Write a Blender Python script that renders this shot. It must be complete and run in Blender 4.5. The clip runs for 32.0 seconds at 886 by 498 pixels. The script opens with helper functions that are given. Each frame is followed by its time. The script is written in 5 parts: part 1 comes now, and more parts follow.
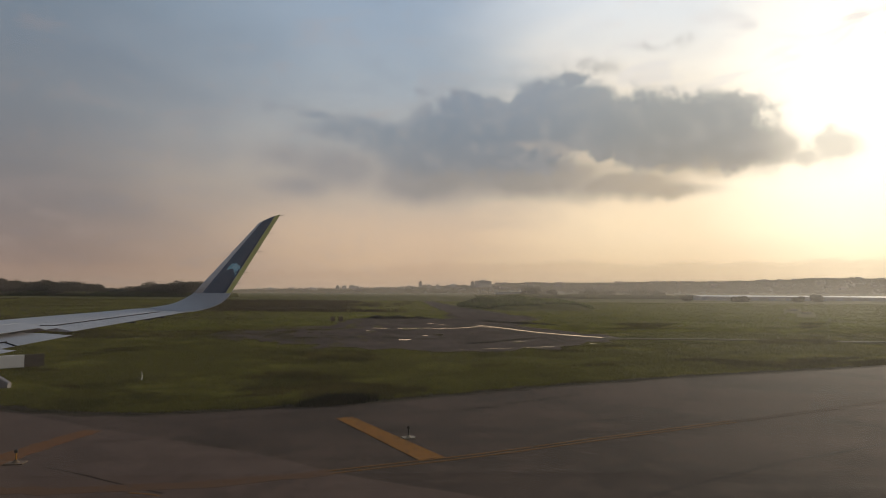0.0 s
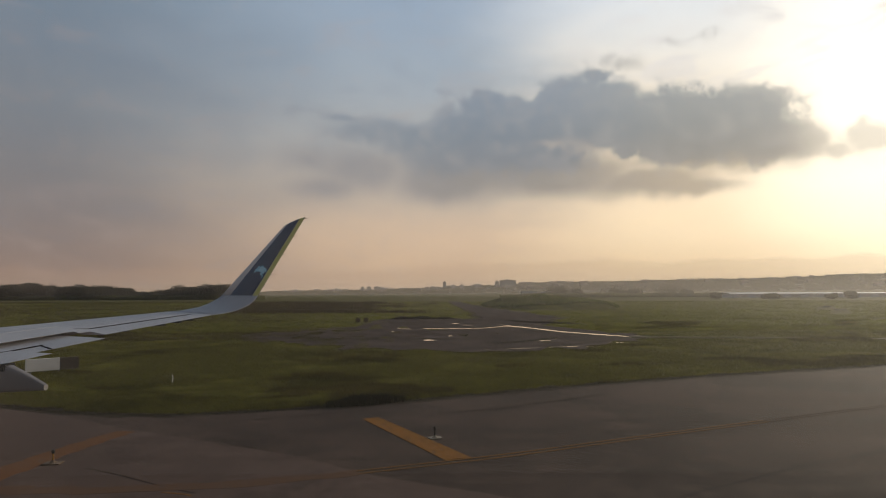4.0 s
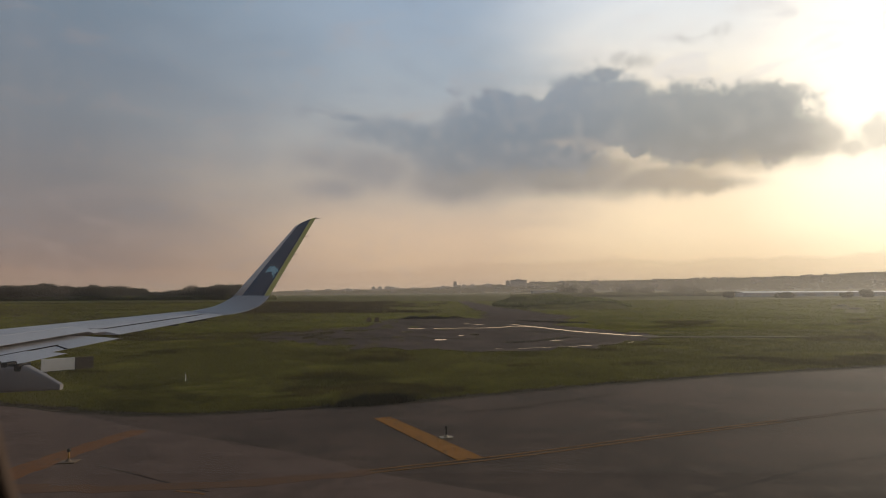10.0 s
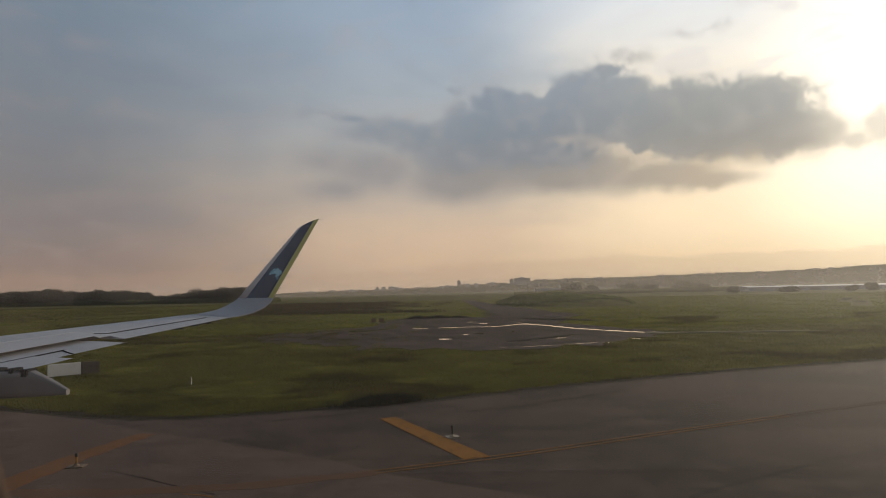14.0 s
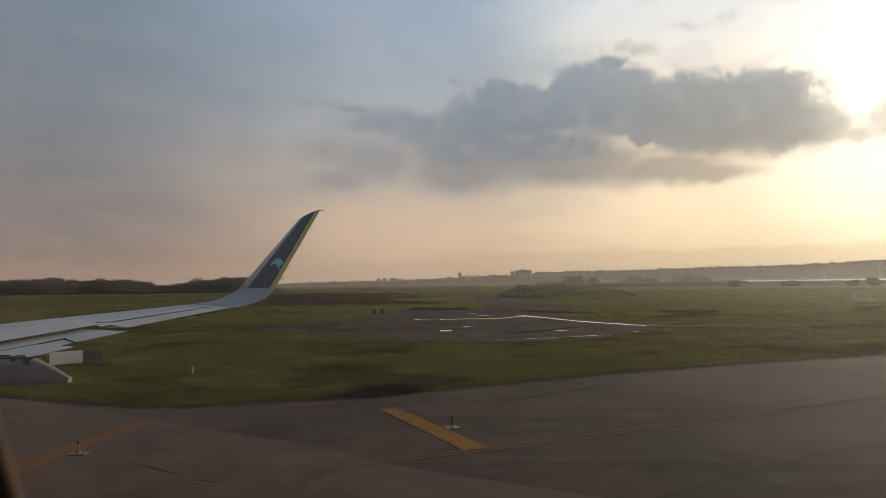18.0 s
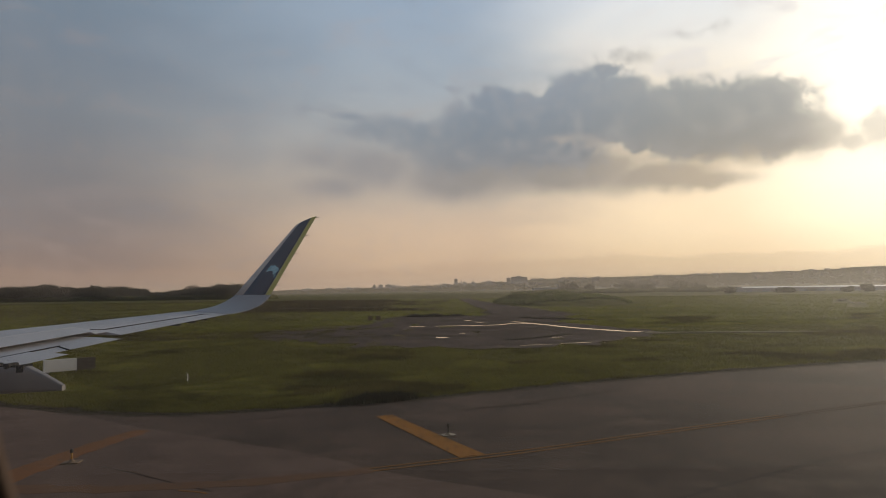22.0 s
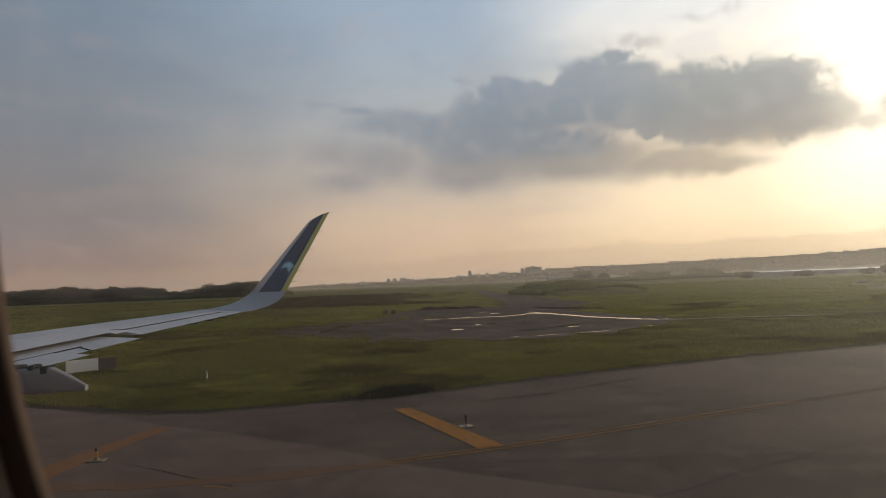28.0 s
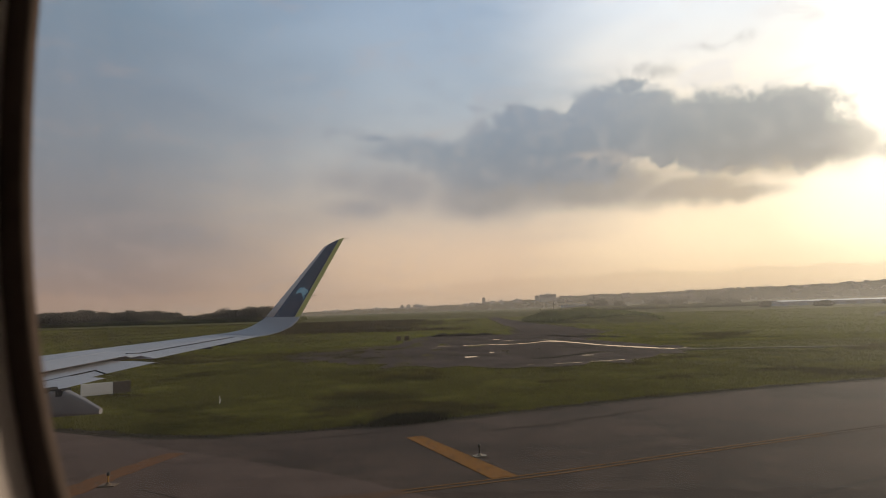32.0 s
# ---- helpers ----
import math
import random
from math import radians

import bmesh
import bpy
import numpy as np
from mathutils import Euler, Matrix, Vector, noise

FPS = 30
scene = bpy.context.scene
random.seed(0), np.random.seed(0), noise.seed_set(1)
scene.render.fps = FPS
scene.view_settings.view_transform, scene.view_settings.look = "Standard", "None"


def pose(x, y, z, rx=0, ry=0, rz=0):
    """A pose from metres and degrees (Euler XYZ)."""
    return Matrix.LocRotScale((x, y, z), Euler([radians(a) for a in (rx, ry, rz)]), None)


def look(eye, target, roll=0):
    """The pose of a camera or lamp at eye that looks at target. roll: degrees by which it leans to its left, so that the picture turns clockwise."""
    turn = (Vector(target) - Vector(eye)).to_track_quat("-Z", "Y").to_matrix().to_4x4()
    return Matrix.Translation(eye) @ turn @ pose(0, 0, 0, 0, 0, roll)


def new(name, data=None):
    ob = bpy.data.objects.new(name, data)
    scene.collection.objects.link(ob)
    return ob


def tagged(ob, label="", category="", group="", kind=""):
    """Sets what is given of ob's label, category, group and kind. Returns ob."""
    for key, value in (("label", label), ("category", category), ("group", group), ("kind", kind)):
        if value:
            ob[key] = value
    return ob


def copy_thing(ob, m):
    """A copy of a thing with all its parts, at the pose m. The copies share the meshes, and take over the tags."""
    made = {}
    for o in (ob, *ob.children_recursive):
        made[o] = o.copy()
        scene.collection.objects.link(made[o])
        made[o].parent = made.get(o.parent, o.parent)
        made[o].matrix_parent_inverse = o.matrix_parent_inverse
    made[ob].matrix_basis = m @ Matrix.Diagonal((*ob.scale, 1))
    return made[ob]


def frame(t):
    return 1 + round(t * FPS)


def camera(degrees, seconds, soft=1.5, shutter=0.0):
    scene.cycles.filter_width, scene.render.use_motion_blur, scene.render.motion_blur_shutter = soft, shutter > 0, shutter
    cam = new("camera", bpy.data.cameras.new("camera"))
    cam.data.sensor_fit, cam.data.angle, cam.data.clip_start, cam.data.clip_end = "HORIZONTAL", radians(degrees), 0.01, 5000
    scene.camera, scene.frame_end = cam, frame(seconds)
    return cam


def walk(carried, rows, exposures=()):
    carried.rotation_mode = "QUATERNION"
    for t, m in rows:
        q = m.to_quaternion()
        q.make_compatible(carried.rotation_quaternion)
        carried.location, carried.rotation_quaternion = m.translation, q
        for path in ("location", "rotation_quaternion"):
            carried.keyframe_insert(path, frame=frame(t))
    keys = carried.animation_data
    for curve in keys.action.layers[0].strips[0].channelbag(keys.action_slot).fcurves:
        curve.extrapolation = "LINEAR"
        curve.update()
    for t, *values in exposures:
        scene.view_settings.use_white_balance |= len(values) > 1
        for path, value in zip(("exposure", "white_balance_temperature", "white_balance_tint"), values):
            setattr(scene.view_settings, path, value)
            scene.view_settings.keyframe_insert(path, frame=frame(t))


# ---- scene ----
# ---- camera and walk ----
cam = camera(72.0, 32.0, soft=0.8)
cam.data.dof.use_dof, cam.data.dof.focus_distance, cam.data.dof.aperture_fstop = True, 40.0, 8.0   # the near window rim lies out of focus
EYE = (0.0, 0.0, 4.4)
TURNS = [
    (0, 94.15, -0.41, -2.75), (0.5, 94.23, -0.07, -2.19), (1, 94.11, -0.15, -2.50), (1.5, 94.25, 0.04, -2.47),
    (2, 94.19, 0.21, -2.06), (2.5, 94.48, 0.47, -2.48), (3, 94.05, 0.83, -1.14), (3.5, 94.22, 0.25, -0.41),
    (5.5, 93.90, -0.10, -0.78), (6, 94.17, 0.52, -0.32), (6.5, 93.87, 0.05, 0.17), (7, 93.90, -0.15, -0.64),
    (7.5, 94.12, -0.01, -0.00), (8, 94.16, 0.96, 1.21), (8.5, 94.05, 0.70, 0.48), (9, 94.14, 0.47, 0.80),
    (9.5, 94.18, 0.15, 1.49), (10, 94.14, 0.32, 0.53), (10.5, 94.04, 0.47, 0.81), (11, 94.32, 0.61, 1.68),
    (11.5, 94.16, 1.09, 1.00), (12, 94.06, 0.59, 0.98), (12.5, 94.18, 0.29, 1.30), (13, 93.56, -0.01, 0.01),
    (13.5, 94.01, 1.19, 0.46), (14, 94.09, 1.21, 0.90), (14.5, 94.35, 1.38, 0.79), (16.5, 93.92, 0.29, 0.68),
    (17, 93.52, 1.31, 1.04), (17.5, 93.34, 0.85, 1.08), (18, 93.31, 0.74, 0.99), (18.5, 93.27, 1.07, 1.08),
    (19, 93.47, 1.22, 0.80), (19.5, 93.05, 0.72, 0.27), (20, 93.00, 1.95, 1.31), (20.5, 92.96, 1.40, 1.36),
    (21, 94.03, 0.93, 1.13), (21.5, 95.62, 1.24, 0.88), (22, 93.93, 0.80, 0.62), (22.5, 93.60, 1.69, 1.13),
    (23, 94.07, 1.80, 0.81), (23.5, 94.66, 1.27, 2.41), (24, 93.58, 1.50, 1.31), (24.5, 93.02, 1.66, 1.09),
    (25, 93.42, 2.03, 2.45), (25.5, 92.97, 1.58, 0.95), (27.5, 93.22, 2.14, 0.94), (28, 93.25, 2.24, 1.95),
    (28.5, 93.44, 2.37, 2.47), (29, 93.32, 2.24, 1.39), (29.5, 93.09, 1.74, 1.75), (30, 91.98, 2.53, 2.05),
    (30.5, 91.74, 2.27, 0.39), (31, 92.48, 2.67, 2.20), (31.5, 92.45, 2.25, 2.68), (32, 95.78, 1.73, 3.23),
]
SWAY_T = (0, 6, 8, 11, 14, 17, 20, 22.5, 23.5, 24, 25, 25.5, 28, 29, 30, 31, 31.5, 32)   # the holder leans a little along the window
SWAY_X = (0.009, 0.009, 0.006, 0.004, 0.010, 0.008, 0.0065, 0.006, 0.001, 0.007, 0.001, 0.007, 0.004, 0.006, 0.004, 0.002, -0.004, -0.001)
walk(cam, [(t, pose(EYE[0] + float(np.interp(t, SWAY_T, SWAY_X)), EYE[1], EYE[2], rx, ry, rz)) for t, rx, ry, rz in TURNS], ((0, 0.04), (14, 0.07), (20, 0.12), (21, 0.17), (22, 0.05), (22.5, 0.07), (25, 0.13), (29, 0.17), (31, 0.21), (32, 0.22)))

# ---- world and sun ----
SUN_AZ, SUN_EL = 47.0, 12.0   # degrees from +Y towards +X, and above the horizon


class Nodes:
    """Short hand for a node tree."""

    def __init__(self, tree):
        self.t = tree

    def add(self, kind):
        return self.t.nodes.new(kind)

    def put(self, sock, v):
        if isinstance(v, bpy.types.NodeSocket):
            self.t.links.new(v, sock)
        elif isinstance(v, (tuple, list)) and len(v) == 3 and sock.type == "RGBA":
            sock.default_value = (*v, 1)
        else:
            sock.default_value = v

    def math(self, op, a, b=None, c=None, clamp=False):
        n = self.add("ShaderNodeMath")
        n.operation, n.use_clamp = op, clamp
        for i, v in enumerate((a, b, c)):
            if v is not None:
                self.put(n.inputs[i], v)
        return n.outputs[0]

    def ramp(self, fac, stops, interp="LINEAR"):
        n = self.add("ShaderNodeValToRGB")
        n.color_ramp.interpolation = interp
        while len(n.color_ramp.elements) < len(stops):
            n.color_ramp.elements.new(0.5)
        for e, (p, c) in zip(n.color_ramp.elements, stops):
            e.position, e.color = p, (*c, 1) if len(c) == 3 else c
        self.put(n.inputs[0], fac)
        return n.outputs[0]

    def mix(self, fac, a, b, blend="MIX"):
        n = self.add("ShaderNodeMix")
        n.data_type, n.blend_type = "RGBA", blend
        self.put(n.inputs[0], fac), self.put(n.inputs[6], a), self.put(n.inputs[7], b)
        return n.outputs[2]

    def smooth(self, v, lo, hi):
        n = self.add("ShaderNodeMapRange")
        n.interpolation_type = "SMOOTHSTEP"
        for i, x in enumerate((v, lo, hi)):
            self.put(n.inputs[i], x)
        return n.outputs[0]

    def noise(self, vec, scale, detail=4.0, rough=0.55, warp=0.0):
        n = self.add("ShaderNodeTexNoise")
        if vec is not None:
            self.put(n.inputs["Vector"], vec)
        n.inputs["Scale"].default_value, n.inputs["Detail"].default_value = scale, detail
        n.inputs["Roughness"].default_value, n.inputs["Distortion"].default_value = rough, warp
        return n.outputs["Fac"]


def srgb(r, g, b):
    return tuple((c / 255 / 12.92) if c / 255 <= 0.04045 else ((c / 255 + 0.055) / 1.055) ** 2.4 for c in (r, g, b))


world = bpy.data.worlds.new("evening_sky")
scene.world = world
world.use_nodes = True
world.node_tree.nodes.clear()
W = Nodes(world.node_tree)
way = W.add("ShaderNodeTexCoord").outputs["Generated"]
sep = W.add("ShaderNodeSeparateXYZ")
W.put(sep.inputs[0], way)
az = W.math("MULTIPLY", W.math("ARCTAN2", sep.outputs[0], sep.outputs[1]), 57.29578)
el = W.math("MULTIPLY", W.math("ARCSINE", sep.outputs[2]), 57.29578)
flat = W.add("ShaderNodeCombineXYZ")
W.put(flat.inputs[0], W.math("MULTIPLY", az, 0.1)), W.put(flat.inputs[1], W.math("MULTIPLY", el, 0.1))
flat = flat.outputs[0]
stretched = W.add("ShaderNodeMapping")
stretched.inputs["Scale"].default_value = (0.45, 1.3, 1)
W.put(stretched.inputs[0], flat)
wisp = W.noise(stretched.outputs[0], 1.1, 6, 0.55, 0.6)
# hazy evening air: colours by height, at four distances from the sun's bearing
off = W.math("ABSOLUTE", W.math("SUBTRACT", az, SUN_AZ - 4))
off = W.math("MINIMUM", off, W.math("SUBTRACT", 360.0, off))
off = W.math("ADD", off, W.math("MULTIPLY", W.math("SUBTRACT", wisp, 0.5), 20.0))
off = W.math("SUBTRACT", off, W.math("MULTIPLY", W.math("MINIMUM", W.math("MAXIMUM", W.math("SUBTRACT", el, 12.0), 0.0), 14.0), 0.16))
high = W.math("DIVIDE", W.math("ADD", el, W.math("MULTIPLY", W.math("SUBTRACT", wisp, 0.5), 4.0)), 32.0, clamp=True)
STEPS = (0.0, 0.08, 0.16, 0.30, 0.45, 0.62, 0.80, 1.0)
HAZE = {
    4: ((218, 196, 156), (238, 217, 176), (246, 229, 197), (249, 240, 215), (246, 242, 224), (236, 233, 224), (227, 226, 221), (212, 215, 220)),
    20: ((196, 174, 141), (213, 189, 153), (226, 204, 169), (227, 208, 178), (225, 212, 186), (212, 208, 198), (200, 206, 210), (184, 196, 212)),
    42: ((168, 146, 122), (180, 156, 131), (186, 163, 139), (168, 158, 146), (150, 153, 154), (140, 151, 161), (133, 149, 166), (128, 147, 169)),
    78: ((120, 104, 94), (124, 108, 99), (119, 109, 105), (110, 109, 111), (106, 112, 119), (103, 114, 126), (101, 117, 132), (98, 117, 138)),
}
bands = [(k, W.ramp(high, [(p, srgb(*c)) for p, c in zip(STEPS, cs)])) for k, cs in HAZE.items()]
sky = bands[0][1]
for (k0, _), (k1, col) in zip(bands, bands[1:]):
    sky = W.mix(W.smooth(off, k0, k1), sky, col)
fine = W.noise(stretched.outputs[0], 3.2, 7, 0.6, 0.8)
sky = W.mix(W.math("MULTIPLY", W.math("MULTIPLY", W.smooth(fine, 0.5, 0.7), W.smooth(off, 18.0, 45.0)), 0.17), sky, srgb(150, 136, 130))
sky = W.mix(W.math("MULTIPLY", W.math("MULTIPLY", W.smooth(fine, 0.5, 0.32), W.smooth(off, 18.0, 45.0)), 0.12), sky, srgb(104, 112, 124))
# a glow about the veiled sun
dx = W.math("MULTIPLY", W.math("SUBTRACT", az, SUN_AZ - 4), 0.9)
dy = W.math("SUBTRACT", el, SUN_EL + 3)
glow = W.math("SQRT", W.math("ADD", W.math("MULTIPLY", dx, dx), W.math("MULTIPLY", dy, dy)))
glow = W.math("SUBTRACT", 1.0, W.smooth(glow, 1.0, 19.0))
sky = W.mix(W.math("MULTIPLY", glow, 0.66), sky, W.mix(W.smooth(el, 5.0, 17.0), (1.0, 0.865, 0.68), (1.25, 1.13, 0.92)))
veil = W.math("MULTIPLY", W.math("MULTIPLY", W.smooth(fine, 0.46, 0.64), W.smooth(el, 15.0, 20.0)), W.smooth(off, 34.0, 16.0))
sky = W.mix(W.math("MULTIPLY", veil, 0.65), sky, srgb(196, 194, 192))
# grey cumulus bank: crowns in front of a paler shelf (bearing, height, half width, half height, weight)
CROWN = ((6.5, 14.3, 6.4, 3.7, 1), (12.8, 16.5, 4.4, 3.0, 1), (16.3, 16.3, 3.0, 2.7, 0.9), (9.4, 13.9, 7.3, 3.1, 1), (2.7, 14.4, 4.0, 2.8, 1), (12.2, 18.4, 2.4, 1.3, 0.65), (14.8, 19.2, 2.4, 0.9, 0.62), (4.5, 17.2, 2.7, 1.5, 0.9),
         (0.3, 12.6, 4.6, 2.3, 0.95), (25.2, 14.1, 6.2, 3.1, 1), (20.9, 14.4, 4.0, 3.3, 1), (29.0, 12.4, 4.1, 2.2, 1), (22.7, 12.6, 4.6, 1.9, 0.95), (31.6, 11.9, 2.3, 1.5, 0.85), (35.8, 11.7, 2.6, 1.6, 0.8), (33.6, 11.2, 2.2, 1.0, 0.7),
         (-5.6, 15.1, 5.9, 1.5, 0.78), (-9.3, 16.2, 3.2, 0.7, 0.6), (-2.6, 14.1, 3.8, 2.0, 0.8), (16.0, 17.6, 3.2, 1.9, 0.75), (17.6, 14.6, 2.4, 2.4, 0.9), (17.6, 12.7, 2.0, 1.3, 0.6))
SHELF = ((9.4, 10.9, 11.9, 2.2, 1), (19.4, 9.9, 6.2, 1.5, 1), (23.5, 9.2, 4.0, 0.9, 0.9), (0.9, 10.4, 5.9, 2.0, 1), (-7.2, 11.4, 5.8, 2.7, 0.8), (-10.3, 9.8, 4.7, 1.5, 0.7), (-11.9, 12.3, 4.6, 2.0, 0.55), (25.8, 12.0, 8.0, 2.2, 0.9))
SCRAPS = ((0.3, 18.7, 2.4, 0.9, 0.5), (3.8, 18.6, 1.8, 0.8, 0.4), (17.5, 20.1, 3.6, 1.4, 0.6), (31.9, 14.6, 1.8, 1.7, 0.3), (-12.5, 16.6, 4.5, 1.1, 0.4), (23.0, 21.5, 6.0, 1.1, 0.4), (-25.0, 11.0, 6.0, 1.0, 0.3))
GAP = ((14.0, 13.1, 3.1, 0.75, -0.28), (10.9, 13.7, 2.1, 0.5, -0.1))
billow = W.noise(flat, 4.6, 9, 0.60, 0.2)
billow2 = W.noise(flat, 1.6, 5, 0.55, 0.4)
curl = W.noise(flat, 9.0, 8, 0.58, 0.3)
# billowing edges: bearing and height pushed about by the turbulence
paz = W.math("ADD", az, W.math("ADD", W.math("MULTIPLY", W.math("SUBTRACT", billow, 0.5), 1.4), W.math("MULTIPLY", W.math("SUBTRACT", curl, 0.5), 1.0)))
pel = W.math("ADD", el, W.math("ADD", W.math("MULTIPLY", W.math("SUBTRACT", billow2, 0.5), 0.9), W.math("MULTIPLY", W.math("SUBTRACT", curl, 0.5), 0.9)))


def oval(ca, ce, ra, re, peak, tilt=0.0):
    da, de = W.math("SUBTRACT", paz, ca), W.math("SUBTRACT", pel, ce)
    if tilt:
        de = W.math("SUBTRACT", de, W.math("MULTIPLY", da, tilt))
    u, v = W.math("DIVIDE", da, ra), W.math("DIVIDE", de, re)
    return W.math("SUBTRACT", peak, W.math("SQRT", W.math("ADD", W.math("MULTIPLY", u, u), W.math("MULTIPLY", v, v))))


def heap(parts):
    m = None
    for ca, ce, ra, re, wt in parts:
        o = oval(ca, ce, ra, re, wt + 0.26)
        m = o if m is None else W.math("SMOOTH_MAX", m, o, 0.22)
    return m


gap = None
for ca, ce, ra, re, tilt in GAP:
    o = W.math("MAXIMUM", oval(ca, ce, ra, re, 1.25, tilt), 0.0)
    gap = o if gap is None else W.math("MAXIMUM", gap, o)
crown, shelf = heap(CROWN), heap(SHELF)
crown = W.math("SUBTRACT", W.math("ADD", crown, W.math("ADD", W.math("MULTIPLY", W.math("SUBTRACT", billow, 0.5), 1.25), W.math("MULTIPLY", W.math("SUBTRACT", curl, 0.5), 0.3))), W.math("MULTIPLY", gap, 0.05))
shelf = W.math("SUBTRACT", W.math("ADD", shelf, W.math("MULTIPLY", W.math("SUBTRACT", billow2, 0.5), 0.5)), W.math("MULTIPLY", gap, 0.06))
height = W.math("DIVIDE", W.math("SUBTRACT", el, 8.5), 10.0, clamp=True)
haze_film = W.math("MULTIPLY", W.smooth(W.math("MAXIMUM", crown, shelf), -0.55, 0.3), 0.26)
sky = W.mix(haze_film, sky, W.mix(0.5, sky, srgb(126, 124, 124)))
# the shelf: thin, pale, warm towards the sun
sheet = W.mix(W.smooth(az, -8.0, 8.0), srgb(115, 116, 120), W.mix(W.smooth(az, 10.0, 27.0), srgb(122, 120, 117), srgb(150, 139, 122)))
sheet = W.mix(W.math("MULTIPLY", W.smooth(billow, 0.45, 0.68), 0.25), sheet, srgb(150, 144, 138))
sky = W.mix(W.math("MULTIPLY", W.smooth(shelf, -0.08, 0.84), W.math("ADD", 0.62, W.math("MULTIPLY", W.smooth(az, -8.0, 4.0), 0.24))), sky, sheet)
# the crowns: slate, crisp above and melting into the shelf below
slate = W.ramp(height, [(0.0, srgb(126, 123, 120)), (0.3, srgb(114, 118, 123)), (0.6, srgb(106, 116, 126)), (1.0, srgb(118, 128, 139))])
dun = W.ramp(height, [(0.0, srgb(143, 134, 121)), (0.3, srgb(123, 122, 118)), (0.6, srgb(114, 119, 121)), (1.0, srgb(130, 136, 138))])
body = W.mix(W.smooth(az, 8.0, 24.0), slate, dun)
body = W.mix(W.math("MULTIPLY", W.smooth(billow, 0.44, 0.70), 0.26), body, srgb(152, 150, 147))
body = W.mix(W.math("MULTIPLY", W.smooth(crown, 0.5, 0.0), 0.45), body, sky)
soft_side = W.math("ADD", 0.34, W.math("MULTIPLY", W.smooth(az, 6.0, -6.0), 0.30))   # the leeward end frays out
soft_side = W.math("ADD", soft_side, W.math("MULTIPLY", W.smooth(el, 14.0, 10.0), 0.5))
cover = W.smooth(crown, 0.0, soft_side)
sky = W.mix(W.math("MULTIPLY", cover, W.math("ADD", 0.66, W.math("SUBTRACT", W.math("MULTIPLY", W.smooth(az, -8.0, 4.0), 0.28), W.math("MULTIPLY", W.smooth(az, 29.0, 34.0), 0.42)))), sky, body)
sky = W.mix(W.math("MULTIPLY", W.smooth(W.math("ADD", gap, W.math("MULTIPLY", W.math("SUBTRACT", curl, 0.5), 0.9)), -0.1, 1.2), 0.38), sky, srgb(168, 157, 145))
scraps = W.math("ADD", heap(SCRAPS), W.math("MULTIPLY", W.math("SUBTRACT", billow, 0.5), 2.0))
sky = W.mix(W.math("MULTIPLY", W.smooth(scraps, 0.1, 1.0), 0.55), sky, W.mix(W.smooth(az, 5.0, 25.0), srgb(112, 118, 126), srgb(150, 148, 144)))
# low bank of mist on the skyline
low = W.math("ADD", el, W.math("ADD", W.math("MULTIPLY", W.math("SUBTRACT", billow2, 0.5), 2.6), W.math("MULTIPLY", W.math("SUBTRACT", billow, 0.5), 1.6)))
low = W.math("SUBTRACT", low, W.math("MULTIPLY", W.smooth(az, -12.0, 14.0), 0.7))
sky = W.mix(W.math("MULTIPLY", W.math("SUBTRACT", 1.0, W.smooth(low, 1.9, 2.4)), 0.24), sky, srgb(150, 126, 108))
air = W.add("ShaderNodeTexSky")
air.sky_type, air.sun_disc, air.sun_elevation, air.sun_rotation = "NISHITA", False, radians(SUN_EL), radians(SUN_AZ)
air.air_density, air.dust_density = 1.5, 3.0
above = W.mix(1.0, air.outputs[0], (0.09, 0.09, 0.09), "MULTIPLY")
sky = W.mix(W.smooth(el, 26.0, 60.0), sky, above)
back = W.add("ShaderNodeBackground")
W.put(back.inputs[0], W.mix(1.0, sky, (1.014, 0.993, 0.985), "MULTIPLY")), W.put(back.inputs[1], 1.36)
W.put(W.add("ShaderNodeOutputWorld").inputs[0], back.outputs[0])

sun = new("sun", bpy.data.lights.new("sun", "SUN"))
sun.data.energy, sun.data.angle, sun.data.color = 2.0, radians(10), (1.0, 0.86, 0.66)
sa, se = radians(SUN_AZ), radians(SUN_EL)
sun.matrix_world = look((math.sin(sa) * math.cos(se) * 900, math.cos(sa) * math.cos(se) * 900, math.sin(se) * 900), (0, 0, 0))


# ---- materials ----
def material(name, rough=0.7, metal=0.0, spec=0.5):
    m = bpy.data.materials.new(name)
    m.use_nodes = True
    n = Nodes(m.node_tree)
    b = m.node_tree.nodes["Principled BSDF"]
    b.inputs["Roughness"].default_value, b.inputs["Metallic"].default_value = rough, metal
    b.inputs["Specular IOR Level"].default_value = spec
    return m, n, b


def where(n):
    return n.add("ShaderNodeNewGeometry").outputs["Position"]


def bumped(n, b, height, strength, dist):
    k = n.add("ShaderNodeBump")
    k.inputs["Strength"].default_value, k.inputs["Distance"].default_value = strength, dist
    n.put(k.inputs["Height"], height), n.put(b.inputs["Normal"], k.outputs[0])


